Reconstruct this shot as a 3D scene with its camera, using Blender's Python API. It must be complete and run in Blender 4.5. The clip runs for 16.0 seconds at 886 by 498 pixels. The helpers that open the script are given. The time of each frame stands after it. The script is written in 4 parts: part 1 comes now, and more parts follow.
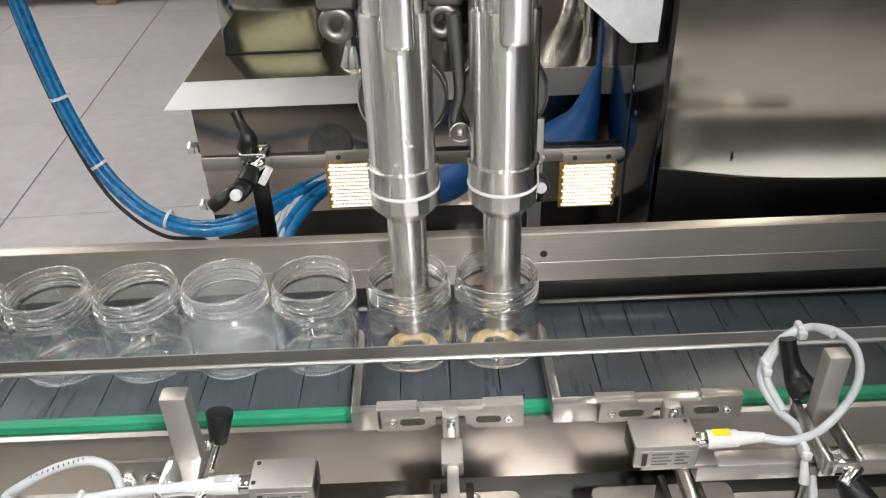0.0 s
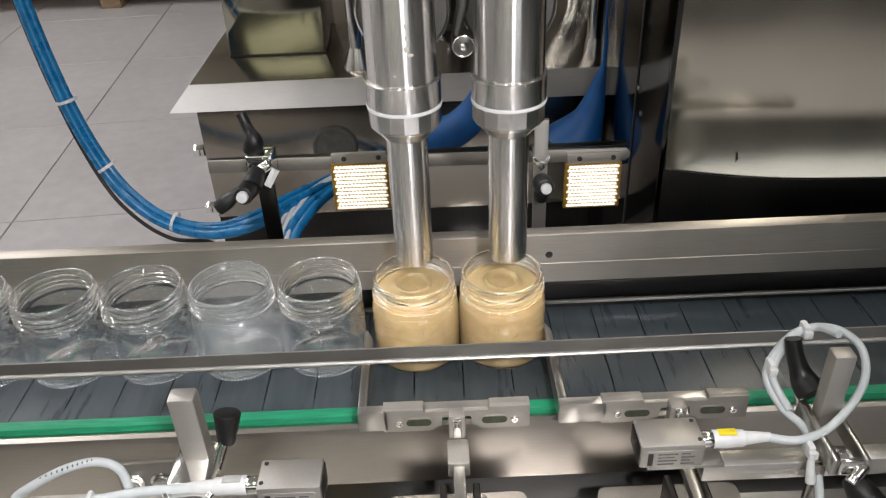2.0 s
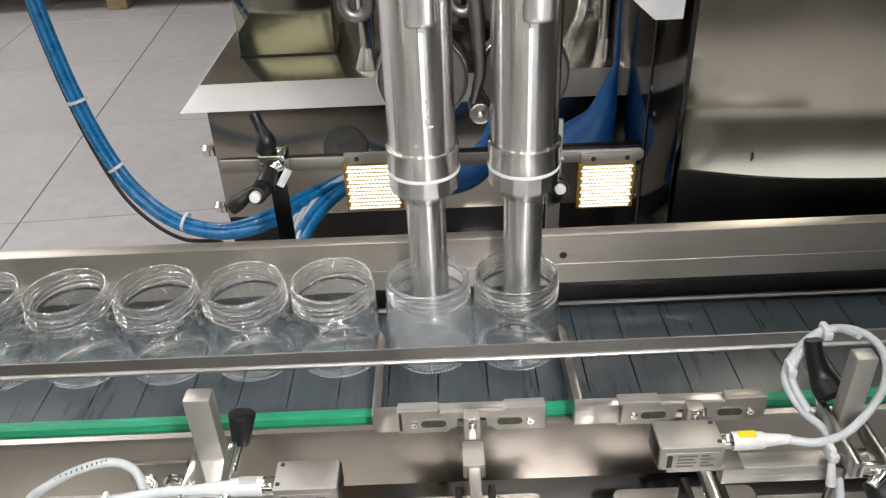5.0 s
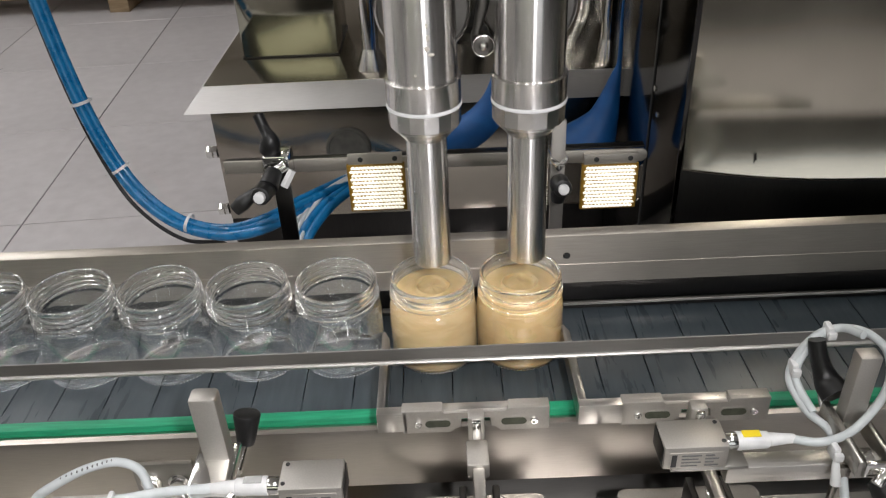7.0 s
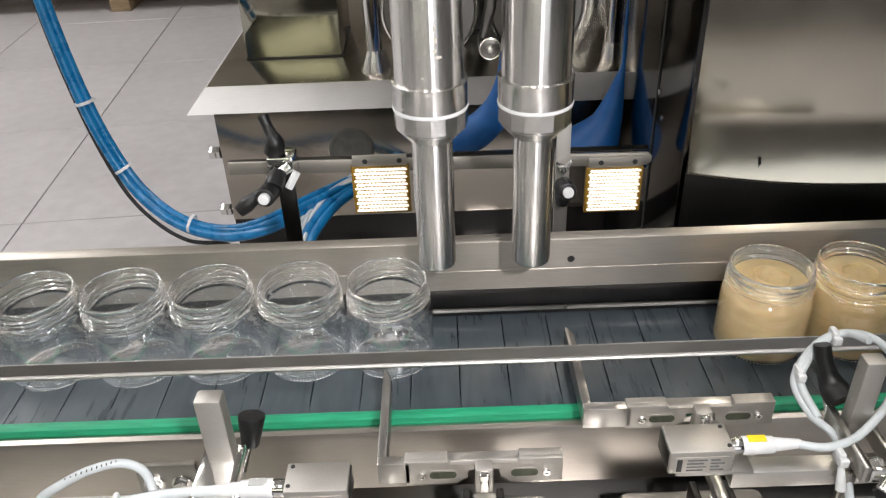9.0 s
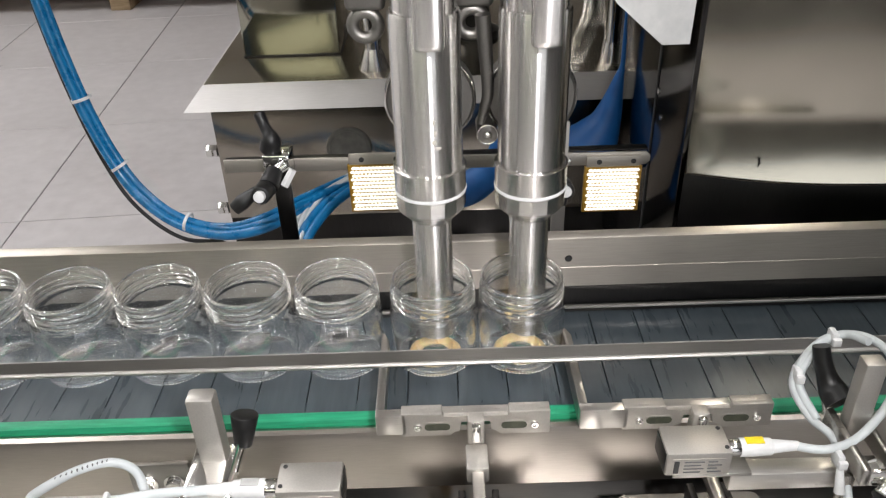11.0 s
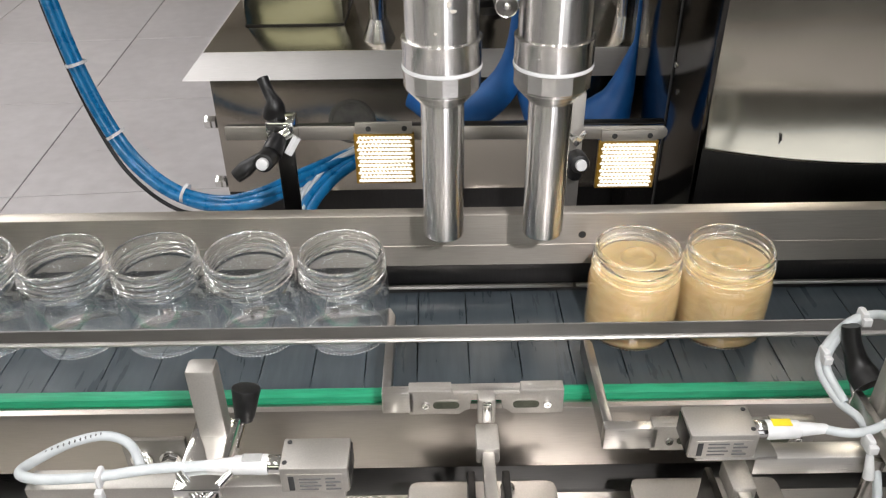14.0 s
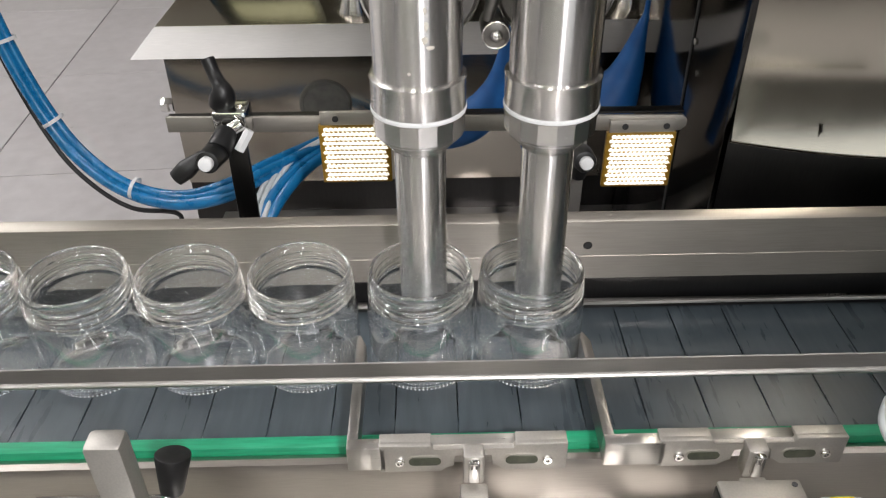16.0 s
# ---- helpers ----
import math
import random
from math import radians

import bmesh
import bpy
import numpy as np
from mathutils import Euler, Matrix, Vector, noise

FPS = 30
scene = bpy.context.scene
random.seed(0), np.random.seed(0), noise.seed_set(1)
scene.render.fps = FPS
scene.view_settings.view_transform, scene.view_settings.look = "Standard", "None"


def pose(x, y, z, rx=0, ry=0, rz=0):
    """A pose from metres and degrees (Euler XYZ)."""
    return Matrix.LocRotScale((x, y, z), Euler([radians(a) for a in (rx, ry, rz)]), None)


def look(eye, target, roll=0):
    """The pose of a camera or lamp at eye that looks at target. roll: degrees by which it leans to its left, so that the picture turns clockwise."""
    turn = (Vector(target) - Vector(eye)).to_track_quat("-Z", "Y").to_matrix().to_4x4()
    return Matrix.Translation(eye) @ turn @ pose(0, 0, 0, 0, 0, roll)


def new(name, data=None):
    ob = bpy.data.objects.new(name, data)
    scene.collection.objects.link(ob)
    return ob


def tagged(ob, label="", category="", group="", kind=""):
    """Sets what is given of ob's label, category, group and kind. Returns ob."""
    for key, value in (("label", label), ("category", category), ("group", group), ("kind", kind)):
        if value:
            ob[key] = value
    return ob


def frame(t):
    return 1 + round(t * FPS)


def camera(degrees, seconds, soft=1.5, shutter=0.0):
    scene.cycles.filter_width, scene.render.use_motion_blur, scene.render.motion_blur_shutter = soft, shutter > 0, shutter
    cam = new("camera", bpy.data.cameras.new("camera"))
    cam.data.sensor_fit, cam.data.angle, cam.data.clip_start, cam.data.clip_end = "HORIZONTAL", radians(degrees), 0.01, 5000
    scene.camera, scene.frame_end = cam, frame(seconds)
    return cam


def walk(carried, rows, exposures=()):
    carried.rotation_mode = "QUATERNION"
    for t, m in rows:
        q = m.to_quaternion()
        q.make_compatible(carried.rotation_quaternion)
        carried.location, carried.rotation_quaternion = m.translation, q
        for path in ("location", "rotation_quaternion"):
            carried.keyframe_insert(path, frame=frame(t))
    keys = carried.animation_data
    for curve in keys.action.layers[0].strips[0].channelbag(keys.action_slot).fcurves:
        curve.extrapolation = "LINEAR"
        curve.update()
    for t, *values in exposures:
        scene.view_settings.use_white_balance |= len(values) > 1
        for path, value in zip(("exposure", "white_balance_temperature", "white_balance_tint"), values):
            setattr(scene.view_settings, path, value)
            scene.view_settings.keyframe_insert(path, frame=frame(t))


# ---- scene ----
cam = camera(58.3, 16.0, soft=1.25)
PATH = [
    (0, (-0.011, -0.567, 1.369), (0.0, 1.115, 0.289), -2.1),
    (0.5, (-0.011, -0.568, 1.369), (-0.004, 1.115, 0.289), -2.2),
    (1, (-0.011, -0.569, 1.37), (-0.006, 1.114, 0.291), -2.3),
    (1.5, (-0.012, -0.569, 1.37), (-0.009, 1.116, 0.293), -2.4),
    (2, (-0.012, -0.569, 1.37), (-0.012, 1.116, 0.293), -2.5),
    (2.5, (-0.015, -0.567, 1.369), (-0.014, 1.118, 0.292), -2.4),
    (3, (-0.016, -0.565, 1.369), (-0.018, 1.12, 0.292), -2.4),
    (3.5, (-0.019, -0.565, 1.368), (-0.021, 1.12, 0.29), -2.3),
    (4, (-0.02, -0.567, 1.368), (-0.024, 1.119, 0.291), -2.4),
    (6.5, (-0.022, -0.565, 1.366), (-0.035, 1.125, 0.296), -2.7),
    (7, (-0.023, -0.568, 1.367), (-0.036, 1.122, 0.298), -2.7),
    (7.5, (-0.027, -0.566, 1.367), (-0.038, 1.125, 0.3), -2.5),
    (8, (-0.026, -0.566, 1.367), (-0.038, 1.126, 0.3), -2.5),
    (8.5, (-0.027, -0.568, 1.368), (-0.038, 1.124, 0.301), -2.4),
    (9, (-0.028, -0.567, 1.368), (-0.038, 1.125, 0.301), -2.3),
    (11.5, (-0.025, -0.563, 1.363), (-0.034, 1.13, 0.298), -2.0),
    (12, (-0.028, -0.564, 1.364), (-0.037, 1.129, 0.298), -2.0),
    (12.5, (-0.033, -0.565, 1.364), (-0.041, 1.127, 0.297), -2.0),
    (13, (-0.035, -0.564, 1.362), (-0.039, 1.127, 0.293), -1.7),
    (13.5, (-0.037, -0.563, 1.349), (-0.034, 1.121, 0.27), -1.1),
    (14, (-0.04, -0.547, 1.339), (-0.032, 1.128, 0.247), -0.7),
    (14.5, (-0.046, -0.5, 1.331), (-0.03, 1.161, 0.218), -0.4),
    (15, (-0.036, -0.466, 1.322), (-0.013, 1.18, 0.187), -0.3),
    (15.5, (-0.03, -0.448, 1.313), (-0.006, 1.19, 0.165), -0.5),
    (16, (-0.029, -0.438, 1.306), (-0.006, 1.196, 0.154), -0.6),
]
EXPOSURES = ((0, 0.12), (0.4, 0.07), (0.9, -0.15), (2.2, -0.16), (2.8, 0.02), (3.5, 0.12), (4.2, 0.04), (5.6, 0.08), (6.3, -0.22), (7.6, -0.26), (8.3, -0.03), (9.0, 0.18), (11.4, 0.08), (11.9, -0.15), (12.4, -0.25), (13.3, -0.16), (14.1, 0.13), (15.0, 0.08), (16.0, 0.03))
walk(cam, [(t, look(eye, target, lean)) for t, eye, target, lean in PATH], EXPOSURES)

# ---- world and lights ----
world = bpy.data.worlds.new("workshop_air")
scene.world = world
world.use_nodes = True
world.node_tree.nodes["Background"].inputs[0].default_value = (0.80, 0.88, 1.0, 1)
world.node_tree.nodes["Background"].inputs[1].default_value = 0.012
scene.view_settings.exposure = 0.0


def ceiling_lamp(x, y, sx, sy, watts):
    data = bpy.data.lights.new("tube_light", "AREA")
    data.shape, data.size, data.size_y, data.energy = "RECTANGLE", sx, sy, watts
    data.color = (1.0, 0.985, 1.0)
    ob = new("tube_light", data)
    ob.matrix_world = pose(x, y, 3.33)
    return ob


CEILING_LAMPS = ((-3.4, 2.3, 0.14, 1.5), (-1.8, -1.6, 0.14, 1.5), (-0.4, -1.6, 0.14, 1.5), (1.1, -1.6, 0.14, 1.5), (-3.2, 0.9, 0.14, 1.5), (-1.8, 0.9, 0.14, 1.5), (1.1, 0.9, 0.14, 1.5), (-4.0, 3.4, 0.14, 1.5), (-2.7, 2.7, 0.14, 1.5))
for lx, ly, lsx, lsy in CEILING_LAMPS:
    ceiling_lamp(lx, ly, lsx, lsy, 14.3)

# added unseen spot over the aisle, close to the filling place, for torch light
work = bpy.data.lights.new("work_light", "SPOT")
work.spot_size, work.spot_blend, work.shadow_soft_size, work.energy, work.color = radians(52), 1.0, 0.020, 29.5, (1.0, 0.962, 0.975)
ADDED_SPOT_AT = (0.16, -0.78, 1.60)
ADDED_SPOT_TO = (-0.10, -0.04, 0.95)
new("work_light", work).matrix_world = look(ADDED_SPOT_AT, ADDED_SPOT_TO)

# daylight from the wide window in the south wall
WINDOW = (0.35, 2.05, 0.55, 2.75)
data = bpy.data.lights.new("daylight", "AREA")
data.shape, data.size, data.size_y, data.energy, data.color = "RECTANGLE", WINDOW[1] - WINDOW[0], WINDOW[3] - WINDOW[2], 3.6, (0.90, 0.95, 1.0)
daylight = new("daylight", data)
daylight.matrix_world = pose((WINDOW[0] + WINDOW[1]) / 2, -3.27, (WINDOW[2] + WINDOW[3]) / 2, 90)


# ---- materials ----
def material(name, color, rough=0.5, metal=0.0, **more):
    m = bpy.data.materials.new(name)
    m.use_nodes = True
    b = m.node_tree.nodes["Principled BSDF"]
    b.inputs["Base Color"].default_value = (*color, 1)
    b.inputs["Roughness"].default_value = rough
    b.inputs["Metallic"].default_value = metal
    for key, value in more.items():
        b.inputs[key.replace("_", " ")].default_value = value
    return m


def textured(m, scale, low, high, stretch=(1, 1, 1), bump=0.0, rough=None, detail=4.0, second=None, coord="Object", vary=False):
    """Noise between two colours, a second larger noise, a bump and a roughness range."""
    n, l = m.node_tree.nodes, m.node_tree.links
    b = n["Principled BSDF"]
    tc, mp, nz = n.new("ShaderNodeTexCoord"), n.new("ShaderNodeMapping"), n.new("ShaderNodeTexNoise")
    mp.inputs["Scale"].default_value = stretch
    nz.inputs["Scale"].default_value, nz.inputs["Detail"].default_value = scale, detail
    l.new(tc.outputs[coord], mp.inputs["Vector"])
    if vary:
        info, far = n.new("ShaderNodeObjectInfo"), n.new("ShaderNodeMath")
        far.operation, far.inputs[1].default_value = "MULTIPLY", 40.0
        l.new(info.outputs["Random"], far.inputs[0])
        l.new(far.outputs[0], mp.inputs["Location"])
    l.new(mp.outputs[0], nz.inputs["Vector"])
    ramp = n.new("ShaderNodeValToRGB")
    ramp.color_ramp.elements[0].position, ramp.color_ramp.elements[1].position = 0.32, 0.68
    ramp.color_ramp.elements[0].color, ramp.color_ramp.elements[1].color = (*low, 1), (*high, 1)
    l.new(nz.outputs["Fac"], ramp.inputs[0])
    color = ramp.outputs[0]
    nz2 = n.new("ShaderNodeTexNoise")
    nz2.inputs["Scale"].default_value, nz2.inputs["Detail"].default_value = second or scale / 9, 3
    l.new(mp.outputs[0] if vary else tc.outputs[coord], nz2.inputs["Vector"])
    mix = n.new("ShaderNodeMixRGB")
    mix.blend_type, mix.inputs[0].default_value = "MULTIPLY", 1.0
    mr2 = n.new("ShaderNodeMapRange")
    mr2.inputs[1].default_value, mr2.inputs[2].default_value, mr2.inputs[3].default_value = 0.3, 0.7, 0.86
    l.new(nz2.outputs["Fac"], mr2.inputs[0])
    l.new(color, mix.inputs[1])
    l.new(mr2.outputs[0], mix.inputs[2])
    l.new(mix.outputs[0], b.inputs["Base Color"])
    if rough:
        mr = n.new("ShaderNodeMapRange")
        mr.inputs[1].default_value, mr.inputs[2].default_value = 0.3, 0.7
        mr.inputs[3].default_value, mr.inputs[4].default_value = rough
        add = n.new("ShaderNodeMath")
        add.operation = "ADD"
        half = n.new("ShaderNodeMath")
        half.operation = "MULTIPLY_ADD"
        half.inputs[1].default_value, half.inputs[2].default_value = 0.5, 0.0
        l.new(nz.outputs["Fac"], add.inputs[0])
        l.new(nz2.outputs["Fac"], add.inputs[1])
        l.new(add.outputs[0], half.inputs[0])
        l.new(half.outputs[0], mr.inputs[0])
        l.new(mr.outputs[0], b.inputs["Roughness"])
    if bump:
        bp = n.new("ShaderNodeBump")
        bp.inputs["Strength"].default_value, bp.inputs["Distance"].default_value = 1.0, bump
        l.new(nz.outputs["Fac"], bp.inputs["Height"])
        l.new(bp.outputs[0], b.inputs["Normal"])
    return m


def steel(name, tone, rough, stretch, bump=0.00004, scale=60):
    m = material(name, tone, 0.3, 1.0)
    low, high = tuple(c * 0.93 for c in tone), tuple(min(c * 1.04, 1) for c in tone)
    return textured(m, scale, low, high, stretch, bump, rough, second=9.0)


STEEL = steel("brushed_steel_along", (0.57, 0.55, 0.515), (0.26, 0.35), (1.2, 45, 45), 0.000012)
RAIL = steel("worn_rail_steel", (0.36, 0.348, 0.33), (0.30, 0.42), (1.2, 45, 45), 0.000012)
GUIDE = steel("guide_plate_steel", (0.46, 0.425, 0.375), (0.36, 0.45), (1.2, 30, 30), 0.000002, 40)
SIDE = steel("dull_side_sheet_steel", (0.525, 0.485, 0.44), (0.30, 0.40), (1.2, 45, 45), 0.000012)
STEEL_UP = steel("brushed_steel_upright", (0.60, 0.565, 0.51), (0.20, 0.34), (45, 45, 1.2), 0.000012)
PANEL = steel("cabinet_sheet_steel", (0.46, 0.42, 0.365), (0.13, 0.24), (1.0, 30, 30), 0.00001)
MIRROR = steel("mirror_sheet_steel", (0.50, 0.49, 0.41), (0.055, 0.10), (1.0, 20, 20), 0.000003)
TABLETOP = steel("worn_table_top_steel", (0.54, 0.50, 0.43), (0.13, 0.21), (1.0, 20, 20), 0.000003)
SKIRT = steel("matt_table_edge_steel", (0.60, 0.585, 0.57), (0.50, 0.60), (1.2, 30, 30), 0.00001)
TANK = steel("hopper_sheet_steel", (0.86, 0.80, 0.67), (0.08, 0.14), (30, 30, 1.0), 0.000001)
POLISH = steel("polished_tube_steel", (0.90, 0.88, 0.86), (0.22, 0.28), (6, 6, 0.8), 0.0, 14)
def brushed(m, amount, axis, turned):
    """Fine grooves, round the axis or along it, which draw highlights out across them."""
    n, l = m.node_tree.nodes, m.node_tree.links
    tangent = n.new("ShaderNodeTangent")
    tangent.direction_type, tangent.axis = "RADIAL", axis
    b = n["Principled BSDF"]
    b.inputs["Anisotropic"].default_value, b.inputs["Anisotropic Rotation"].default_value = amount, turned
    l.new(tangent.outputs[0], b.inputs["Tangent"])
    return m


brushed(POLISH, 1.0, "Z", 0.25)
brushed(STEEL, 0.8, "X", 0.0)
brushed(GUIDE, 0.8, "X", 0.0)
CAST = steel("bead_blasted_steel", (0.62, 0.595, 0.555), (0.46, 0.56), (1, 1, 1), 0.00008, 900)
CHROME = material("bright_chrome", (0.8, 0.79, 0.77), 0.12, 1.0)
# dark steel parts; also colours in the shade of gap, bar top and hopper hem
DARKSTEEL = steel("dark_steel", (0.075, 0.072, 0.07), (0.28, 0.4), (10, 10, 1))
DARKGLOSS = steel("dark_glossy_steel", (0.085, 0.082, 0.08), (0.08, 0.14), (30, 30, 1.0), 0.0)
BLACK = textured(material("black_plastic", (0.012, 0.012, 0.013), 0.38), 300, (0.005, 0.005, 0.0055), (0.010, 0.010, 0.0105), bump=0.0001, rough=(0.32, 0.48))
RUBBER = textured(material("black_rubber", (0.01, 0.01, 0.01), 0.6), 200, (0.008, 0.008, 0.008), (0.016, 0.016, 0.016))
WHITEP = textured(material("white_plastic", (0.75, 0.76, 0.76), 0.4), 120, (0.70, 0.71, 0.71), (0.80, 0.80, 0.80), rough=(0.32, 0.5))
SEAL = textured(material("white_seal", (0.8, 0.8, 0.8), 0.45), 200, (0.76, 0.77, 0.77), (0.84, 0.84, 0.84))
GREY_CABLE = textured(material("pale_grey_cable", (0.62, 0.66, 0.67), 0.42), 90, (0.58, 0.62, 0.63), (0.66, 0.70, 0.71), rough=(0.35, 0.5))
YELLOW = material("yellow_label", (0.80, 0.62, 0.02), 0.45)
INK = material("black_ink", (0.03, 0.03, 0.03), 0.6)
GREYINK = material("grey_ink", (0.12, 0.12, 0.12), 0.6)
CLEAR = material("clear_plastic", (0.9, 0.9, 0.88), 0.15, 0.0, Transmission_Weight=0.7, IOR=1.45)
BLUE = textured(material("blue_air_hose", (0.004, 0.14, 0.33), 0.28, 0.0, Coat_Weight=0.3), 60, (0.004, 0.14, 0.35), (0.008, 0.19, 0.44), rough=(0.22, 0.36))
BLUE_DARK = textured(material("blue_soft_hose", (0.006, 0.075, 0.24), 0.5), 50, (0.005, 0.085, 0.29), (0.008, 0.115, 0.37), rough=(0.42, 0.6))
GREEN = textured(material("green_wear_strip", (0.012, 0.28, 0.135), 0.42), 70, (0.010, 0.24, 0.115), (0.016, 0.33, 0.165), (0.6, 8, 8), 0.00004, (0.32, 0.5))
SLAT = textured(material("blue_grey_belt_plastic", (0.055, 0.066, 0.078), 0.4), 60, (0.040, 0.051, 0.059), (0.055, 0.070, 0.080), (3.2, 0.35, 1.0), 0.00002, (0.24, 0.36), second=9.0, vary=True)
CREAM = textured(material("peanut_cream", (0.60, 0.43, 0.22), 0.42, 0.0, Subsurface_Weight=0.25, Subsurface_Scale=0.006, Subsurface_Radius=(1.0, 0.5, 0.2)), 70, (0.535, 0.390, 0.185), (0.625, 0.470, 0.245), (1, 1, 3.0), 0.0003, (0.30, 0.46), second=18.0)
GLASS = material("clear_jar_glass", (0.985, 0.99, 0.99), 0.010, 0.0, Transmission_Weight=0.995, IOR=1.50, Coat_Weight=1.0, Coat_Roughness=0.015, Coat_IOR=1.65)
HEEL = material("knurled_glass", (0.95, 0.97, 0.97), 0.30, 0.0, Transmission_Weight=0.25, IOR=1.5)
FROST = textured(material("hazy_jar_glass", (0.95, 0.97, 0.97), 0.12, 0.0, Transmission_Weight=0.95, IOR=1.42, Coat_Weight=0.6, Coat_Roughness=0.12, Coat_IOR=1.6), 40, (0.92, 0.95, 0.95), (0.97, 0.98, 0.98), rough=(0.05, 0.22))
TILE = textured(material("grey_floor_tile", (0.56, 0.55, 0.54), 0.35), 14, (0.55, 0.525, 0.53), (0.62, 0.595, 0.60), bump=0.0003, rough=(0.25, 0.45), second=1.2, coord="Generated", vary=True)
GROUT = textured(material("dark_grout", (0.15, 0.145, 0.14), 0.8), 60, (0.12, 0.115, 0.11), (0.18, 0.175, 0.17))
WALL = textured(material("off_white_wall_paint", (0.62, 0.61, 0.58), 0.7), 6, (0.59, 0.58, 0.55), (0.65, 0.64, 0.61), bump=0.0006, rough=(0.6, 0.8), second=0.8)
DARKWALL = textured(material("dark_wall_paint", (0.10, 0.10, 0.10), 0.7), 6, (0.085, 0.085, 0.085), (0.12, 0.12, 0.115), bump=0.0006, rough=(0.6, 0.8), second=0.8)
TANWALL = textured(material("tan_wall_paint", (0.34, 0.31, 0.27), 0.7), 6, (0.32, 0.29, 0.25), (0.36, 0.33, 0.29), bump=0.0006, rough=(0.6, 0.8), second=0.8)
WOOD = textured(material("pale_pallet_wood", (0.34, 0.24, 0.14), 0.65), 8, (0.26, 0.18, 0.10), (0.42, 0.31, 0.19), (1, 9, 9), 0.001, (0.55, 0.75), second=2.0)


def glow(name, color, strength):
    m = material(name, (0.8, 0.8, 0.8), 0.4)
    b = m.node_tree.nodes["Principled BSDF"]
    b.inputs["Emission Color"].default_value = (*color, 1)
    b.inputs["Emission Strength"].default_value = strength
    return m


SLOT = textured(material("slot_shade", (0.05, 0.055, 0.035), 0.5), 200, (0.035, 0.04, 0.025), (0.07, 0.075, 0.05))
# emission in place of the torch light that the retroreflectors send back
REFLECTOR_GLOW = glow("warm_white_led", (1.0, 0.95, 0.78), 0.95)
REFLECTOR_AMBER = textured(material("amber_board", (0.26, 0.15, 0.015), 0.4), 200, (0.22, 0.12, 0.01), (0.32, 0.19, 0.025))
DAYLIGHT = glow("overcast_sky", (0.93, 0.97, 1.0), 0.35)
# added glow that the housing and table mirror as a pale green band
GREEN_GLOW = glow("sunlit_greenery", (0.96, 1.0, 0.70), 0.80)
TUBE = glow("fluorescent_diffuser", (1.0, 0.97, 0.92), 6.0)

# ---- mesh helpers ----
BASE = {}


def thing(name, at, label, category, group="", kind=""):
    ob = new(name)
    ob.location = at
    ob.empty_display_size = 0.02
    BASE[ob.name] = Vector(at)
    return tagged(ob, label, category, group, kind)


def part(name, bm, mat, parent=None, label="", angle=38):
    """Link a bmesh, given in world metres, as one mesh object under its thing or part."""
    me = bpy.data.meshes.new(name)
    at = BASE[parent.name] if parent else Vector((0, 0, 0))
    bmesh.ops.translate(bm, verts=bm.verts, vec=-at)
    bmesh.ops.recalc_face_normals(bm, faces=bm.faces)
    bm.to_mesh(me)
    bm.free()
    me.materials.append(mat)
    me.polygons.foreach_set("use_smooth", [p.material_index == 0 for p in me.polygons])
    me.polygons.foreach_set("material_index", [0] * len(me.polygons))
    me.set_sharp_from_angle(angle=radians(angle))
    ob = new(name, me)
    BASE[ob.name] = at
    if parent:
        ob.parent = parent
    if label:
        ob["label"] = label
    return ob


def keep_flat(b, rounded):
    """Mark the faces that a bevel left flat, so that only the rounded edges shade smooth."""
    rounded = set(rounded)
    for f in b.faces:
        if f not in rounded:
            f.material_index = 1


def box(x0, x1, y0, y1, z0, z1, bevel=0.0, seg=2, bm=None, m=None):
    b = bmesh.new()
    bmesh.ops.create_cube(b, size=1, matrix=Matrix.Translation(((x0 + x1) / 2, (y0 + y1) / 2, (z0 + z1) / 2)) @ Matrix.Diagonal((abs(x1 - x0), abs(y1 - y0), abs(z1 - z0), 1)))
    if bevel:
        keep_flat(b, bmesh.ops.bevel(b, geom=list(b.edges), offset=bevel, segments=seg, affect="EDGES", profile=0.5)["faces"])
    if m:
        bmesh.ops.transform(b, matrix=m, verts=b.verts)
    return join(b, bm)


def join(b, bm):
    if bm is None:
        return b
    me = bpy.data.meshes.new("joined")
    b.to_mesh(me)
    b.free()
    bm.from_mesh(me)
    bpy.data.meshes.remove(me)
    return bm


def rod(p0, p1, r, r2=None, seg=24, bevel=0.0, bm=None):
    p0, p1 = Vector(p0), Vector(p1)
    b = bmesh.new()
    m = Matrix.Translation((p0 + p1) / 2) @ (p1 - p0).to_track_quat("Z", "Y").to_matrix().to_4x4()
    bmesh.ops.create_cone(b, cap_ends=True, segments=seg, radius1=r, radius2=r if r2 is None else r2, depth=(p1 - p0).length)
    if bevel:
        rims = [e for e in b.edges if any(len(f.verts) > 4 for f in e.link_faces)]
        bmesh.ops.bevel(b, geom=rims, offset=bevel, segments=2, affect="EDGES", profile=0.5)
    bmesh.ops.transform(b, matrix=m, verts=b.verts)
    return join(b, bm)


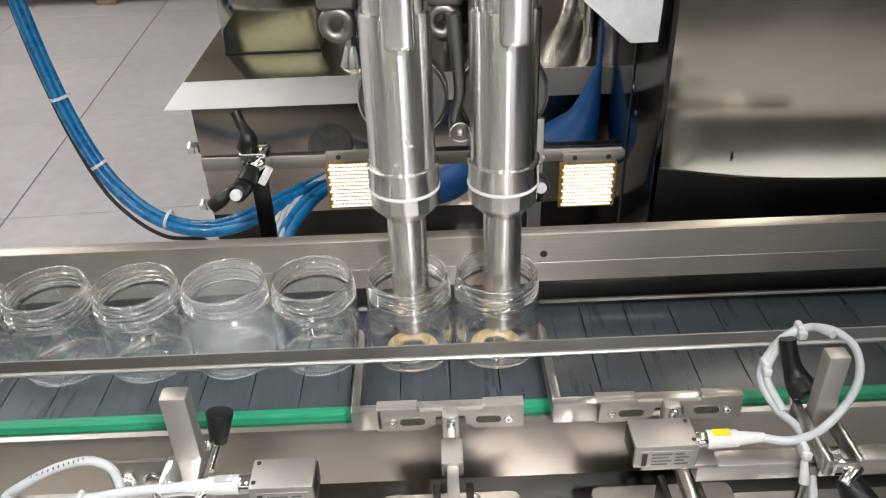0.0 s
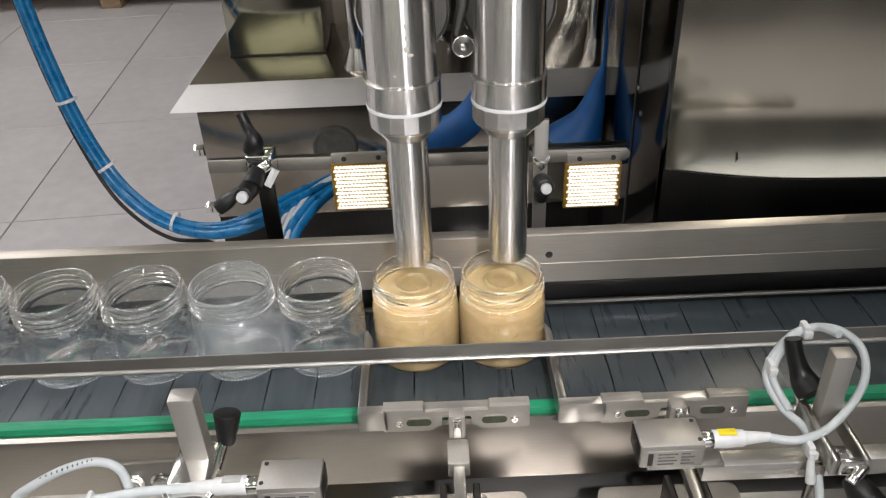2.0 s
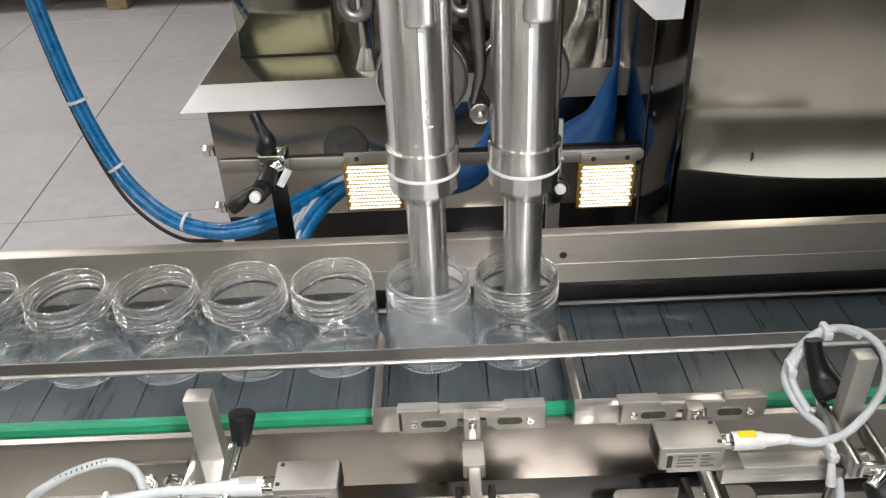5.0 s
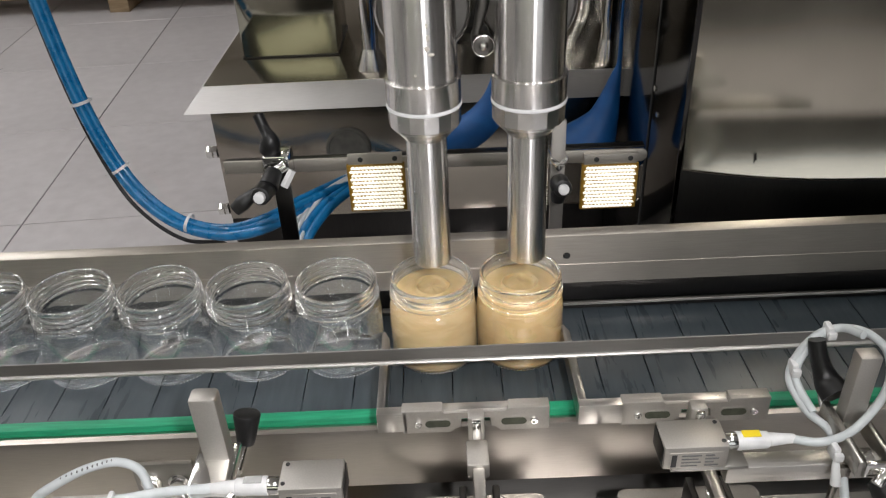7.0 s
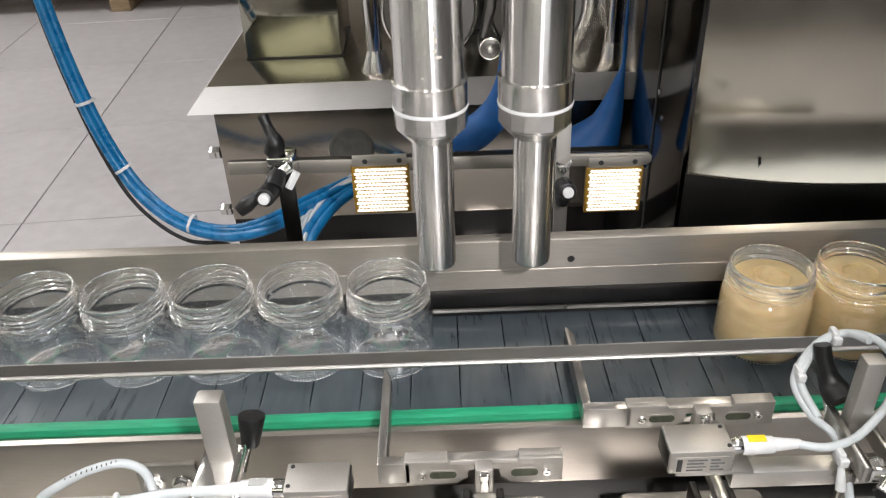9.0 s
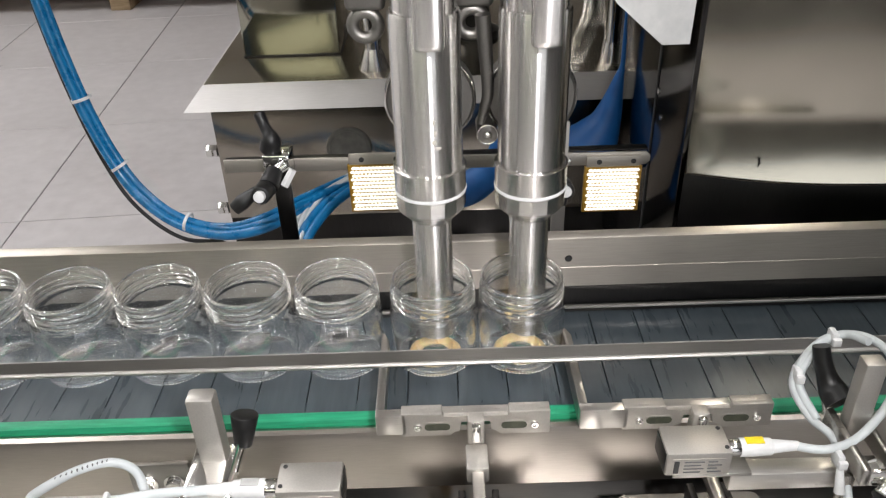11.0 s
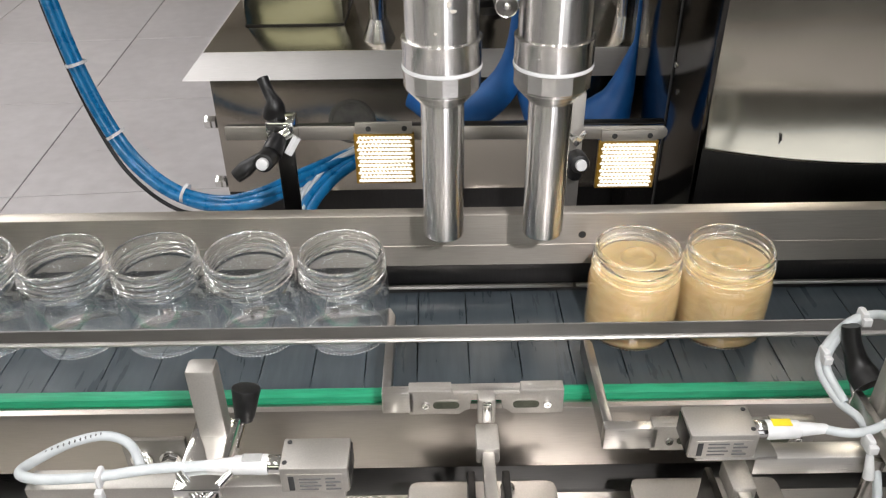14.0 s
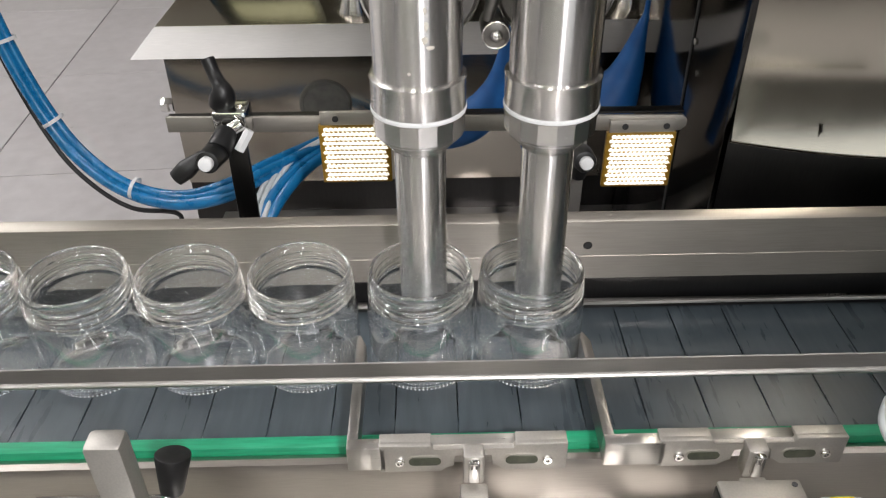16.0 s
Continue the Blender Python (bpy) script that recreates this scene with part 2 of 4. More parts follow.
def lathe(profile, at=(0, 0, 0), seg=48, m=None, wobble=None, bm=None):
    """Turn (radius, height) points round the upright axis; a radius of 0 closes the end."""
    b = bmesh.new()
    rings = []
    for k, (r, z) in enumerate(profile):
        if r < 1e-6:
            rings.append([b.verts.new((0, 0, z))])
            continue
        ring = []
        for s in range(seg):
            a = 2 * math.pi * s / seg
            dr, dz = wobble(k, a) if wobble else (0, 0)
            ring.append(b.verts.new(((r + dr) * math.cos(a), (r + dr) * math.sin(a), z + dz)))
        rings.append(ring)
    for a, c in zip(rings, rings[1:]):
        for s in range(seg):
            t = (s + 1) % seg
            if len(a) == 1 and len(c) > 1:
                b.faces.new((a[0], c[s], c[t]))
            elif len(c) == 1 and len(a) > 1:
                b.faces.new((a[s], a[t], c[0]))
            elif len(a) > 1:
                b.faces.new((a[s], a[t], c[t], c[s]))
    if m:
        bmesh.ops.transform(b, matrix=m, verts=b.verts)
    bmesh.ops.translate(b, verts=b.verts, vec=Vector(at))
    return join(b, bm)


def spline(points, steps=8):
    """A smooth chain of places through the points given."""
    pts = [Vector(p) for p in points]
    pts = [2 * pts[0] - pts[1]] + pts + [2 * pts[-1] - pts[-2]]
    out = []
    for i in range(1, len(pts) - 2):
        a, b, c, d = pts[i - 1:i + 3]
        for s in range(steps):
            u = s / steps
            out.append(0.5 * (2 * b + (c - a) * u + (2 * a - 5 * b + 4 * c - d) * u * u + (3 * b - a - 3 * c + d) * u ** 3))
    out.append(pts[-2])
    return out


def hose(points, r, steps=8, seg=12, radii=None, bm=None):
    """A round hose along a smooth line; radii vary it from end to end."""
    line = spline(points, steps)
    b = bmesh.new()
    rings, up = [], Vector((0.31, 0.17, 0.93)).normalized()
    for i, p in enumerate(line):
        d = (line[min(i + 1, len(line) - 1)] - line[max(i - 1, 0)]).normalized()
        up = (up - d * up.dot(d)).normalized()
        side = d.cross(up)
        u = i / (len(line) - 1)
        if radii:
            k = min(int(u * (len(radii) - 1)), len(radii) - 2)
            f = u * (len(radii) - 1) - k
            rr = radii[k] * (1 - f) + radii[k + 1] * f
        else:
            rr = r
        rings.append([b.verts.new(p + rr * (math.cos(2 * math.pi * s / seg) * up + math.sin(2 * math.pi * s / seg) * side)) for s in range(seg)])
    for a, c in zip(rings, rings[1:]):
        for s in range(seg):
            b.faces.new((a[s], a[(s + 1) % seg], c[(s + 1) % seg], c[s]))
    b.faces.new(rings[0][::-1])
    b.faces.new(rings[-1])
    return join(b, bm)


def extrude_x(profile, x0, x1, bm=None):
    """A closed outline of (y, z) points drawn out from x0 to x1."""
    b = bmesh.new()
    a = [b.verts.new((x0, y, z)) for y, z in profile]
    c = [b.verts.new((x1, y, z)) for y, z in profile]
    n = len(profile)
    for i in range(n):
        b.faces.new((a[i], a[(i + 1) % n], c[(i + 1) % n], c[i]))
    b.faces.new(a[::-1])
    b.faces.new(c)
    return join(b, bm)


def slab(outline, thick, m, bevel=0.0, bm=None):
    """A flat plate: an outline of (x, y) points, thick along z, moved by m."""
    b = bmesh.new()
    a = [b.verts.new((x, y, 0)) for x, y in outline]
    c = [b.verts.new((x, y, thick)) for x, y in outline]
    n = len(outline)
    for i in range(n):
        b.faces.new((a[i], a[(i + 1) % n], c[(i + 1) % n], c[i]))
    b.faces.new(a[::-1])
    b.faces.new(c)
    if bevel:
        keep_flat(b, bmesh.ops.bevel(b, geom=list(b.edges), offset=bevel, segments=2, affect="EDGES", profile=0.5)["faces"])
    bmesh.ops.transform(b, matrix=m, verts=b.verts)
    return join(b, bm)


def ring(r, tube, at, axis="Z", seg=32, sides=10, bm=None):
    prof = [(r + tube * math.cos(2 * math.pi * k / sides), tube * math.sin(2 * math.pi * k / sides)) for k in range(sides + 1)]
    turn = {"Z": pose(0, 0, 0), "Y": pose(0, 0, 0, 90), "X": pose(0, 0, 0, 0, 90)}[axis]
    b = lathe(prof, (0, 0, 0), seg, turn)
    bmesh.ops.remove_doubles(b, verts=b.verts, dist=1e-6)
    bmesh.ops.translate(b, verts=b.verts, vec=Vector(at))
    return join(b, bm)


def structure(name, bm, mat, label, category):
    return tagged(part(name, bm, mat), label, category, kind="structure")


# ---- the room ----
FLOOR = 0.08
structure("floor", box(-4.6, 4.6, -3.4, 5.6, FLOOR - 0.12, FLOOR - 0.004), GROUT, "large pale grey square floor tiles with thin dark joints", "floor")
structure("wall_north", box(-4.6, 4.6, 5.5, 5.7, FLOOR, 3.5), TANWALL, "plain tan painted workshop wall", "wall")
HIGH = (-2.95, 0.15, 1.70, 2.75)
wall = box(-4.6, HIGH[0], -3.5, -3.3, FLOOR, 3.5)
box(HIGH[1], WINDOW[0], -3.5, -3.3, FLOOR, 3.5, bm=wall)
box(HIGH[0], HIGH[1], -3.5, -3.3, FLOOR, HIGH[2], bm=wall)
box(HIGH[0], HIGH[1], -3.5, -3.3, HIGH[3], 3.5, bm=wall)
box(WINDOW[1], 4.6, -3.5, -3.3, FLOOR, 3.5, bm=wall)
box(WINDOW[0], WINDOW[1], -3.5, -3.3, FLOOR, WINDOW[2], bm=wall)
box(WINDOW[0], WINDOW[1], -3.5, -3.3, WINDOW[3], 3.5, bm=wall)
structure("wall_south", wall, DARKWALL, "plain dark painted workshop wall with a wide window and a high one", "wall")
structure("backdrop", box(WINDOW[0] - 0.5, WINDOW[1] + 0.5, -3.75, -3.7, 0.2, 3.2), DAYLIGHT, "pale overcast sky outside the window", "sky")
# unseen glowing sheet, sized for its reflection in the steel
structure("backdrop", box(HIGH[0] - 0.3, HIGH[1] + 0.2, -3.64, -3.6, HIGH[2] - 0.3, HIGH[3] + 0.3), GREEN_GLOW, "added pale green glowing sheet behind the high window", "backdrop")
structure("wall_west", box(-4.7, -4.5, -3.3, 5.5, FLOOR, 3.5), WALL, "plain off-white painted workshop wall", "wall")
structure("wall_east", box(4.5, 4.7, -3.3, 5.5, FLOOR, 3.5), DARKWALL, "plain dark painted workshop wall", "wall")
structure("ceiling", box(-4.7, 4.7, -3.5, 5.7, 3.5, 3.6), WALL, "plain off-white workshop ceiling", "ceiling")
for lx, ly, lsx, lsy in CEILING_LAMPS:
    fixture = thing("ceiling_light", (lx, ly, 3.5), "long white fluorescent ceiling light", "light", "ceiling lights")
    part("housing", box(lx - lsx / 2 - 0.03, lx + lsx / 2 + 0.03, ly - lsy / 2 - 0.03, ly + lsy / 2 + 0.03, 3.40, 3.497, 0.006), WHITEP, fixture)
    part("diffuser", box(lx - lsx / 2, lx + lsx / 2, ly - lsy / 2, ly + lsy / 2, 3.36, 3.398, 0.004), TUBE, fixture, "glowing white diffuser")

pallet = thing("pallet", (-1.7, 4.5, FLOOR), "pale wooden pallet boards lying on the floor", "pallet")
for k in range(5):
    part("board", box(-3.2, 0.4, 4.30 + k * 0.16, 4.44 + k * 0.16, FLOOR + 0.10, FLOOR + 0.122, 0.003), WOOD, pallet)
for k in range(4):
    part("block", box(-3.15 + k * 1.14, -3.03 + k * 1.14, 4.31, 5.07, FLOOR, FLOOR + 0.10, 0.004), WOOD, pallet)

# ---- conveyor ----
X0, X1 = -1.40, 1.70
Z = 0.90
PITCH = 0.0428


def conveyor_frame():
    ob = thing("conveyor_frame", (0.1, -0.01, FLOOR), "long brushed stainless steel conveyor frame with green strips", "conveyor")
    part("front_side", extrude_x([(-0.1010, 0.836), (-0.0985, 0.891), (-0.0965, 0.8962), (-0.0920, 0.8974), (-0.0872, 0.8952), (-0.0872, 0.882), (-0.0965, 0.880), (-0.0985, 0.836)], X0, X1), SIDE, ob, "folded brushed steel side sheet")
    part("rear_side", box(X0, X1, 0.071, 0.075, 0.78, 0.905, 0.001), STEEL, ob)
    part("green_strip", extrude_x([(-0.0865, 0.884), (-0.0865, 0.8998), (-0.0860, 0.9010), (-0.0845, 0.9018), (-0.0790, 0.9032), (-0.0783, 0.9030), (-0.0780, 0.9020), (-0.0780, 0.884)], X0, X1), GREEN, ob, "bright green plastic wear strip")
    part("rear_strip", box(X0, X1, 0.0535, 0.060, 0.884, 0.8985, 0.0008), BLACK, ob, "black wear strip")
    part("bottom_pan", box(X0, X1, -0.098, 0.071, 0.778, 0.782, 0.0005), STEEL, ob)
    # bed coloured black to deepen the shade in the slits between slats
    part("chain_bed", box(X0, X1, -0.0770, 0.0530, 0.868, 0.8923, 0.0008), RUBBER, ob, "chain bed coloured black for the shade in the slits")
    # lower ledge in front, on which the air cylinders sit
    part("lower_ledge", extrude_x([(-0.30, 0.788), (-0.30, 0.793), (-0.104, 0.793), (-0.104, 0.806), (-0.1015, 0.806), (-0.1015, 0.788)], X0, X1), STEEL, ob)
    for x in (-1.2, -0.45, 0.55, 1.5):
        for y in (-0.085, 0.055):
            part("leg", box(x - 0.02, x + 0.02, y - 0.012, y + 0.012, FLOOR + 0.03, 0.779, 0.002), STEEL_UP, ob)
            part("foot", lathe([(0, 0), (0.03, 0), (0.03, 0.008), (0.012, 0.014), (0.009, 0.03), (0, 0.03)], (x, y, FLOOR), 20), RUBBER, ob, "black rubber foot")
    return ob


def rear_guide():
    ob = thing("rear_guide", (0.1, 0.05, 0.905), "creased brushed stainless steel guide plate behind the jars", "guide plate")
    part("plate", extrude_x([(0.0459, 0.9350), (0.0459, 0.9557), (0.0462, 0.9560), (0.0462, 0.9865), (0.0482, 0.9880), (0.0580, 0.9880), (0.0580, 0.9862), (0.0490, 0.9862), (0.0482, 0.9550), (0.0462, 0.9530), (0.0462, 0.9350)], X0, X1), GUIDE, ob)
    # backing coloured dark for the shaded gap between plate and lip
    part("shadow_gap", box(X0, X1, 0.058, 0.062, 0.905, 0.984, 0.0006), DARKSTEEL, ob, "backing sheet coloured dark for the shade in the gap")
    part("lower_lip", box(X0, 0.082, 0.0445, 0.0475, 0.9092, 0.9122, 0.0006), STEEL, ob)
    part("lower_lip", box(0.085, X1, 0.0445, 0.0475, 0.9092, 0.9122, 0.0006), STEEL, ob)
    part("hole_rim", ring(0.0030, 0.0005, (0.0860, 0.0460, 0.9655), "Y", 20, 6), DARKSTEEL, ob)
    part("bolt_hole", rod((0.0860, 0.0458, 0.9655), (0.0860, 0.0480, 0.9655), 0.0031, seg=20), INK, ob, "dark round hole")
    for x in (-1.2, -0.5, 0.3, 1.0, 1.55):
        part("bracket", box(x - 0.012, x + 0.012, 0.062, 0.071, 0.86, 0.98, 0.001), STEEL_UP, ob)
    return ob


def front_rail():
    ob = thing("front_rail", (0.1, -0.062, 0.93), "narrow brushed stainless steel guide rail in front of the jars", "guide rail")
    part("bar", extrude_x([(-0.0590, 0.9368), (-0.0590, 0.9498), (-0.0600, 0.9510), (-0.0609, 0.9505), (-0.0630, 0.9412), (-0.0650, 0.9403), (-0.0657, 0.9392), (-0.0655, 0.9380), (-0.0635, 0.9368)], X0 + 0.1, X1 - 0.1), RAIL, ob)
    for x in (-1.1, -0.62, 0.62, 1.3):
        part("holder", box(x - 0.008, x + 0.008, -0.112, -0.062, 0.925, 0.933, 0.001), STEEL, ob)
        part("upright", box(x - 0.008, x + 0.008, -0.112, -0.104, 0.83, 0.933, 0.001), STEEL_UP, ob)
    return ob


conveyor_frame()
rear_guide()
front_rail()


# ---- glass jars ----
JAR = [(0, 0.0011), (0.0295, 0.0010), (0.0318, 0.0), (0.0352, 0.0001), (0.0369, 0.0012), (0.0376, 0.0038), (0.0378, 0.009), (0.0378, 0.030), (0.0378, 0.047), (0.0375, 0.052), (0.0364, 0.0565), (0.0348, 0.0592),
       (0.0337, 0.0605), (0.0335, 0.0615), (0.0345, 0.0622), (0.0353, 0.0632), (0.0346, 0.0643), (0.0334, 0.0650), (0.0334, 0.0660), (0.0345, 0.0667), (0.0352, 0.0677), (0.0345, 0.0688), (0.0334, 0.0695), (0.0334, 0.0706), (0.0344, 0.0713), (0.0350, 0.0722), (0.0343, 0.0732), (0.0333, 0.0740), (0.0334, 0.0752), (0.0347, 0.0766), (0.0351, 0.0785), (0.0347, 0.0805), (0.0336, 0.0818),
       (0.0322, 0.0815), (0.0315, 0.080), (0.0314, 0.074), (0.0314, 0.064), (0.0321, 0.0600), (0.0345, 0.0545), (0.0354, 0.0505), (0.0355, 0.030), (0.0356, 0.010), (0.0354, 0.0052), (0.0343, 0.0034), (0.030, 0.0027), (0, 0.0030)]
JAR = [((0.0343 + (r - 0.0342) * 2.0 if 0.0333 <= r <= 0.0354 and 0.0604 < z < 0.0765 else r) * 1.016, z) for r, z in JAR]
FILL = [(0, 0.0026), (0.0342, 0.0026), (0.0358, 0.0050), (0.0359, 0.030), (0.0358, 0.0505), (0.0350, 0.0545), (0.0326, 0.0600), (0.0319, 0.064), (0.0318, 0.0668), (0.0305, 0.0680), (0.0255, 0.0690), (0.0195, 0.0700),
        (0.0150, 0.0710), (0.0136, 0.0713), (0.0126, 0.0708), (0.0118, 0.0693), (0.0085, 0.0688), (0.0045, 0.0692), (0, 0.0696)]
FILL = [(r * 1.016, z) for r, z in FILL]
ROPE = [(0, -0.010), (0.0120, -0.009), (0.0155, -0.002), (0.0168, 0.0), (0.0205, -0.003), (0.0245, -0.010), (0.0250, -0.018), (0.0222, -0.029), (0.0175, -0.040), (0.0176, -0.055), (0.0205, -0.070), (0.0265, -0.083), (0.0290, -0.091), (0, -0.0915)]


def thread(k, a):
    if 13 <= k <= 27:
        return 0.0, 0.0021 * math.sin(a + 0.9)
    if 34 <= k <= 36:
        return 0.0003 * math.sin(2 * a), 0.0
    if k > 40:
        n = noise.noise(Vector((1.3 * math.cos(a), 1.3 * math.sin(a), k * 0.3)))
        return 0.00025 * n, 0.0
    return 0.0, 0.0


def swirl(seed):
    """A coiled top: the ring round the dimple runs out into a low spiral ridge."""
    def f(k, a):
        n = noise.noise(Vector((1.8 * math.cos(a), 1.8 * math.sin(a), k * 0.5 + seed * 5.3)))
        if k >= 9:
            turn = (a / (2 * math.pi) + 0.19 * seed) % 1.0
            spiral = 0.0011 * math.sin(2 * math.pi * (turn + 0.33 * k)) * (9 < k < 15)
            out = (0.0016 * math.sin(a + seed * 2.1) + 0.0012 * turn) * (11 < k < 17)
            return 0.0006 * n + out, 0.0007 * n + spiral
        return (-0.0002 * abs(n), 0.0)
    return f


def rope_wave(seed):
    def f(k, a):
        n = noise.noise(Vector((math.cos(a), math.sin(a), k * 0.9 + seed * 3.7)))
        return (0.0012 * n if 4 <= k <= 11 else 0.0), 0.0
    return f


def jar_mesh(ob, mat, heel=True):
    glass = part("glass", lathe(JAR, BASE[ob.name], 80, wobble=thread), mat, ob, angle=80)
    glass.visible_shadow = False
    if not heel:
        return glass
    beads = bmesh.new()
    for k in range(76):
        a = 2 * math.pi * k / 76
        bmesh.ops.create_icosphere(beads, subdivisions=1, radius=0.0005, matrix=pose(BASE[ob.name].x + 0.0333 * math.cos(a), BASE[ob.name].y + 0.0333 * math.sin(a), BASE[ob.name].z + 0.0012))
    part("knurled_heel", beads, HEEL, ob, "fine knurled ring under the base", 80)
    return glass


PAIR, GAP = 0.0770, 0.0060
JARS = []
JAR_TURN = (0, 140, 35, 205, -20, 75, 0, 15, -40, 160, 50, 110, -70, 20)
for i in range(14):
    jx = 0.0383 - PAIR * i - (GAP if i > 1 else 0)
    filled = i < 6
    hazy = i == 3
    if filled:
        words = "clear round glass jar being filled with tan peanut cream"
    else:
        words = "empty clear round glass jar with a screw-thread neck"
    jar = thing("glass_jar", (jx, 0.0, Z + 0.0003), words, "jar", "jars on the conveyor")
    if filled or i == 6 or not JARS:
        jar_mesh(jar, FROST if hazy else GLASS, i > 1)
    else:
        for twin in JARS[6][0].children:
            g = new(twin.name.split(".")[0], twin.data)
            g.parent, g.visible_shadow = jar, twin.visible_shadow
    fill = rope = None
    if filled:
        fill = part("cream", lathe(FILL, BASE[jar.name], 40, wobble=swirl(i)), CREAM, jar, "smooth tan peanut cream with a dimple", 60)
        rope = part("cream_strand", lathe(ROPE, BASE[jar.name], 32, wobble=rope_wave(i)), CREAM, jar, "thick strand of tan cream", 60)
    JARS.append((jar, fill, rope))


# ---- stop gates ----
def stadium(half, r):
    """The outline of a long hole with round ends."""
    out = []
    for side in (1, -1):
        for k in range(9):
            a = math.pi * (k / 8 - 0.5) + (0 if side > 0 else math.pi)
            out.append((side * (half - r) + r * math.cos(a), r * math.sin(a)))
    return out


def stop_gate(cx, ax, label):
    """An L-shaped stop arm at ax with a slotted bracket centred on cx; origin at the arm's tip height."""
    ob = thing("stop_gate", (cx, -0.10, 0.905), label, "stop gate", "stop gates")
    lo, hi = cx - 0.058, cx + 0.058
    part("arm", slab([(-0.0035, -0.104), (0.0035, -0.104), (0.0035, -0.017), (-0.001, -0.007), (-0.0035, -0.006)], 0.018, pose(ax, 0, 0.904), 0.0006), RAIL, ob, "pointed flat steel arm")
    part("foot_bar", box(ax - 0.0035, lo + 0.004, -0.1115, -0.103, 0.902, 0.922, 0.0008), STEEL, ob)
    br = part("bracket", slab([(-0.058, -0.011), (-0.020, -0.011), (-0.016, -0.006), (-0.012, -0.006), (-0.012, 0.004), (0.012, 0.004), (0.012, -0.006), (0.016, -0.006), (0.020, -0.011), (0.058, -0.011), (0.058, 0.0125), (0.026, 0.0125), (0.025, 0.0085), (-0.025, 0.0085), (-0.026, 0.0125), (-0.058, 0.0125)], 0.004, pose(cx, -0.1075, 0.911, 90), 0.0007), CAST, ob, "bead-blasted slotted bracket")
    part("top_flange", box(lo, lo + 0.032, -0.1085, -0.1005, 0.9205, 0.9232, 0.0008), CAST, br)
    part("top_flange", box(hi - 0.032, hi, -0.1085, -0.1005, 0.9205, 0.9232, 0.0008), CAST, br)
    part("cross_bar", box(lo + 0.004, hi - 0.002, -0.1070, -0.098, 0.9095, 0.9190, 0.0008), STEEL, ob)
    for s in (-1, 1):
        sx = cx + s * 0.030
        part("slot", slab(stadium(0.0100, 0.0033), 0.0012, pose(sx, -0.1112, 0.910, 90)), SLOT, br, "dark long slot")
        part("slot_rim", slab(stadium(0.0113, 0.0046), 0.0006, pose(sx, -0.1112, 0.910, 90)), CAST, br)
        bx = cx + s * (0.046 if s > 0 else 0.0455)
        part("bolt", lathe([(0, 0), (0.0032, 0), (0.0032, 0.0018), (0.0026, 0.0026), (0.0015, 0.0026), (0.0012, 0.0012), (0, 0.0012)], (0, 0, 0), 14, pose(bx, -0.1112, 0.910, 90)), CHROME, br)
    part("clevis", box(cx - 0.0065, cx + 0.0065, -0.1200, -0.1090, 0.898, 0.9225, 0.0015), CAST, ob)
    part("clevis_pin", box(cx - 0.0035, cx + 0.0035, -0.1245, -0.1195, 0.903, 0.9215, 0.0015), CHROME, ob)
    part("rod_end", box(cx - 0.0085, cx + 0.0085, -0.146, -0.120, 0.884, 0.899, 0.0015), CAST, ob)
    part("piston_rod", box(cx - 0.0045, cx + 0.0045, -0.215, -0.144, 0.8865, 0.8955, 0.0010), STEEL, ob, "square steel push rod")
    return ob


GATE_1 = stop_gate(-0.0070, -0.0815, "brushed steel stop gate with a slotted bracket, before the filling place")
GATE_2 = stop_gate(0.1660, 0.0775, "brushed steel stop gate with a slotted bracket, after the filling place")


def gate_cylinder(cx):
    ob = thing("air_cylinder", (cx, -0.24, 0.793), "grey aluminium air cylinder on a mounting plate", "air cylinder", "air cylinders of the stop gates")
    part("body", box(cx - 0.045, cx + 0.045, -0.300, -0.219, 0.846, 0.880, 0.004), CAST, ob)
    part("end_cap", box(cx - 0.049, cx + 0.049, -0.2190, -0.2100, 0.843, 0.8835, 0.003), STEEL, ob)
    part("base_plate", slab([(-0.060, -0.300), (0.055, -0.300), (0.055, -0.131), (0.053, -0.126), (0.048, -0.124), (-0.054, -0.124), (-0.058, -0.126), (-0.060, -0.131)], 0.008, pose(cx, 0, 0.8375), 0.0012), CAST, ob)
    part("plinth", box(cx - 0.050, cx + 0.045, -0.300, -0.160, 0.7935, 0.8373, 0.002), DARKSTEEL, ob)
    part("cap_nut", lathe([(0, 0.0062), (0.0030, 0.0058), (0.0055, 0.0040), (0.0060, 0.0012), (0.0060, 0), (0, 0)], (cx + 0.0165, -0.134, 0.8455), 18), CHROME, ob)
    part("guide_cheek", box(cx - 0.0155, cx - 0.0100, -0.210, -0.150, 0.8455, 0.887, 0.001), DARKSTEEL, ob)
    part("guide_cheek", box(cx + 0.0100, cx + 0.0155, -0.210, -0.150, 0.8455, 0.887, 0.001), DARKSTEEL, ob)
    part("stop_pin", rod((cx + 0.026, -0.198, 0.8455), (cx + 0.026, -0.198, 0.866), 0.0055, seg=18, bevel=0.001), CHROME, ob)
    part("hex_nut", rod((cx - 0.030, -0.198, 0.8455), (cx - 0.030, -0.198, 0.853), 0.007, seg=6, bevel=0.0006), CHROME, ob)
    return ob


gate_cylinder(-0.0070)
gate_cylinder(0.1660)

CLAMP = steel("forged_clamp_steel", (0.27, 0.26, 0.245), (0.34, 0.46), (1, 1, 1), 0.00006, 700)
BARSTEEL = steel("matt_steel_bar", (0.57, 0.54, 0.49), (0.52, 0.62), (1.2, 45, 45), 0.000008)
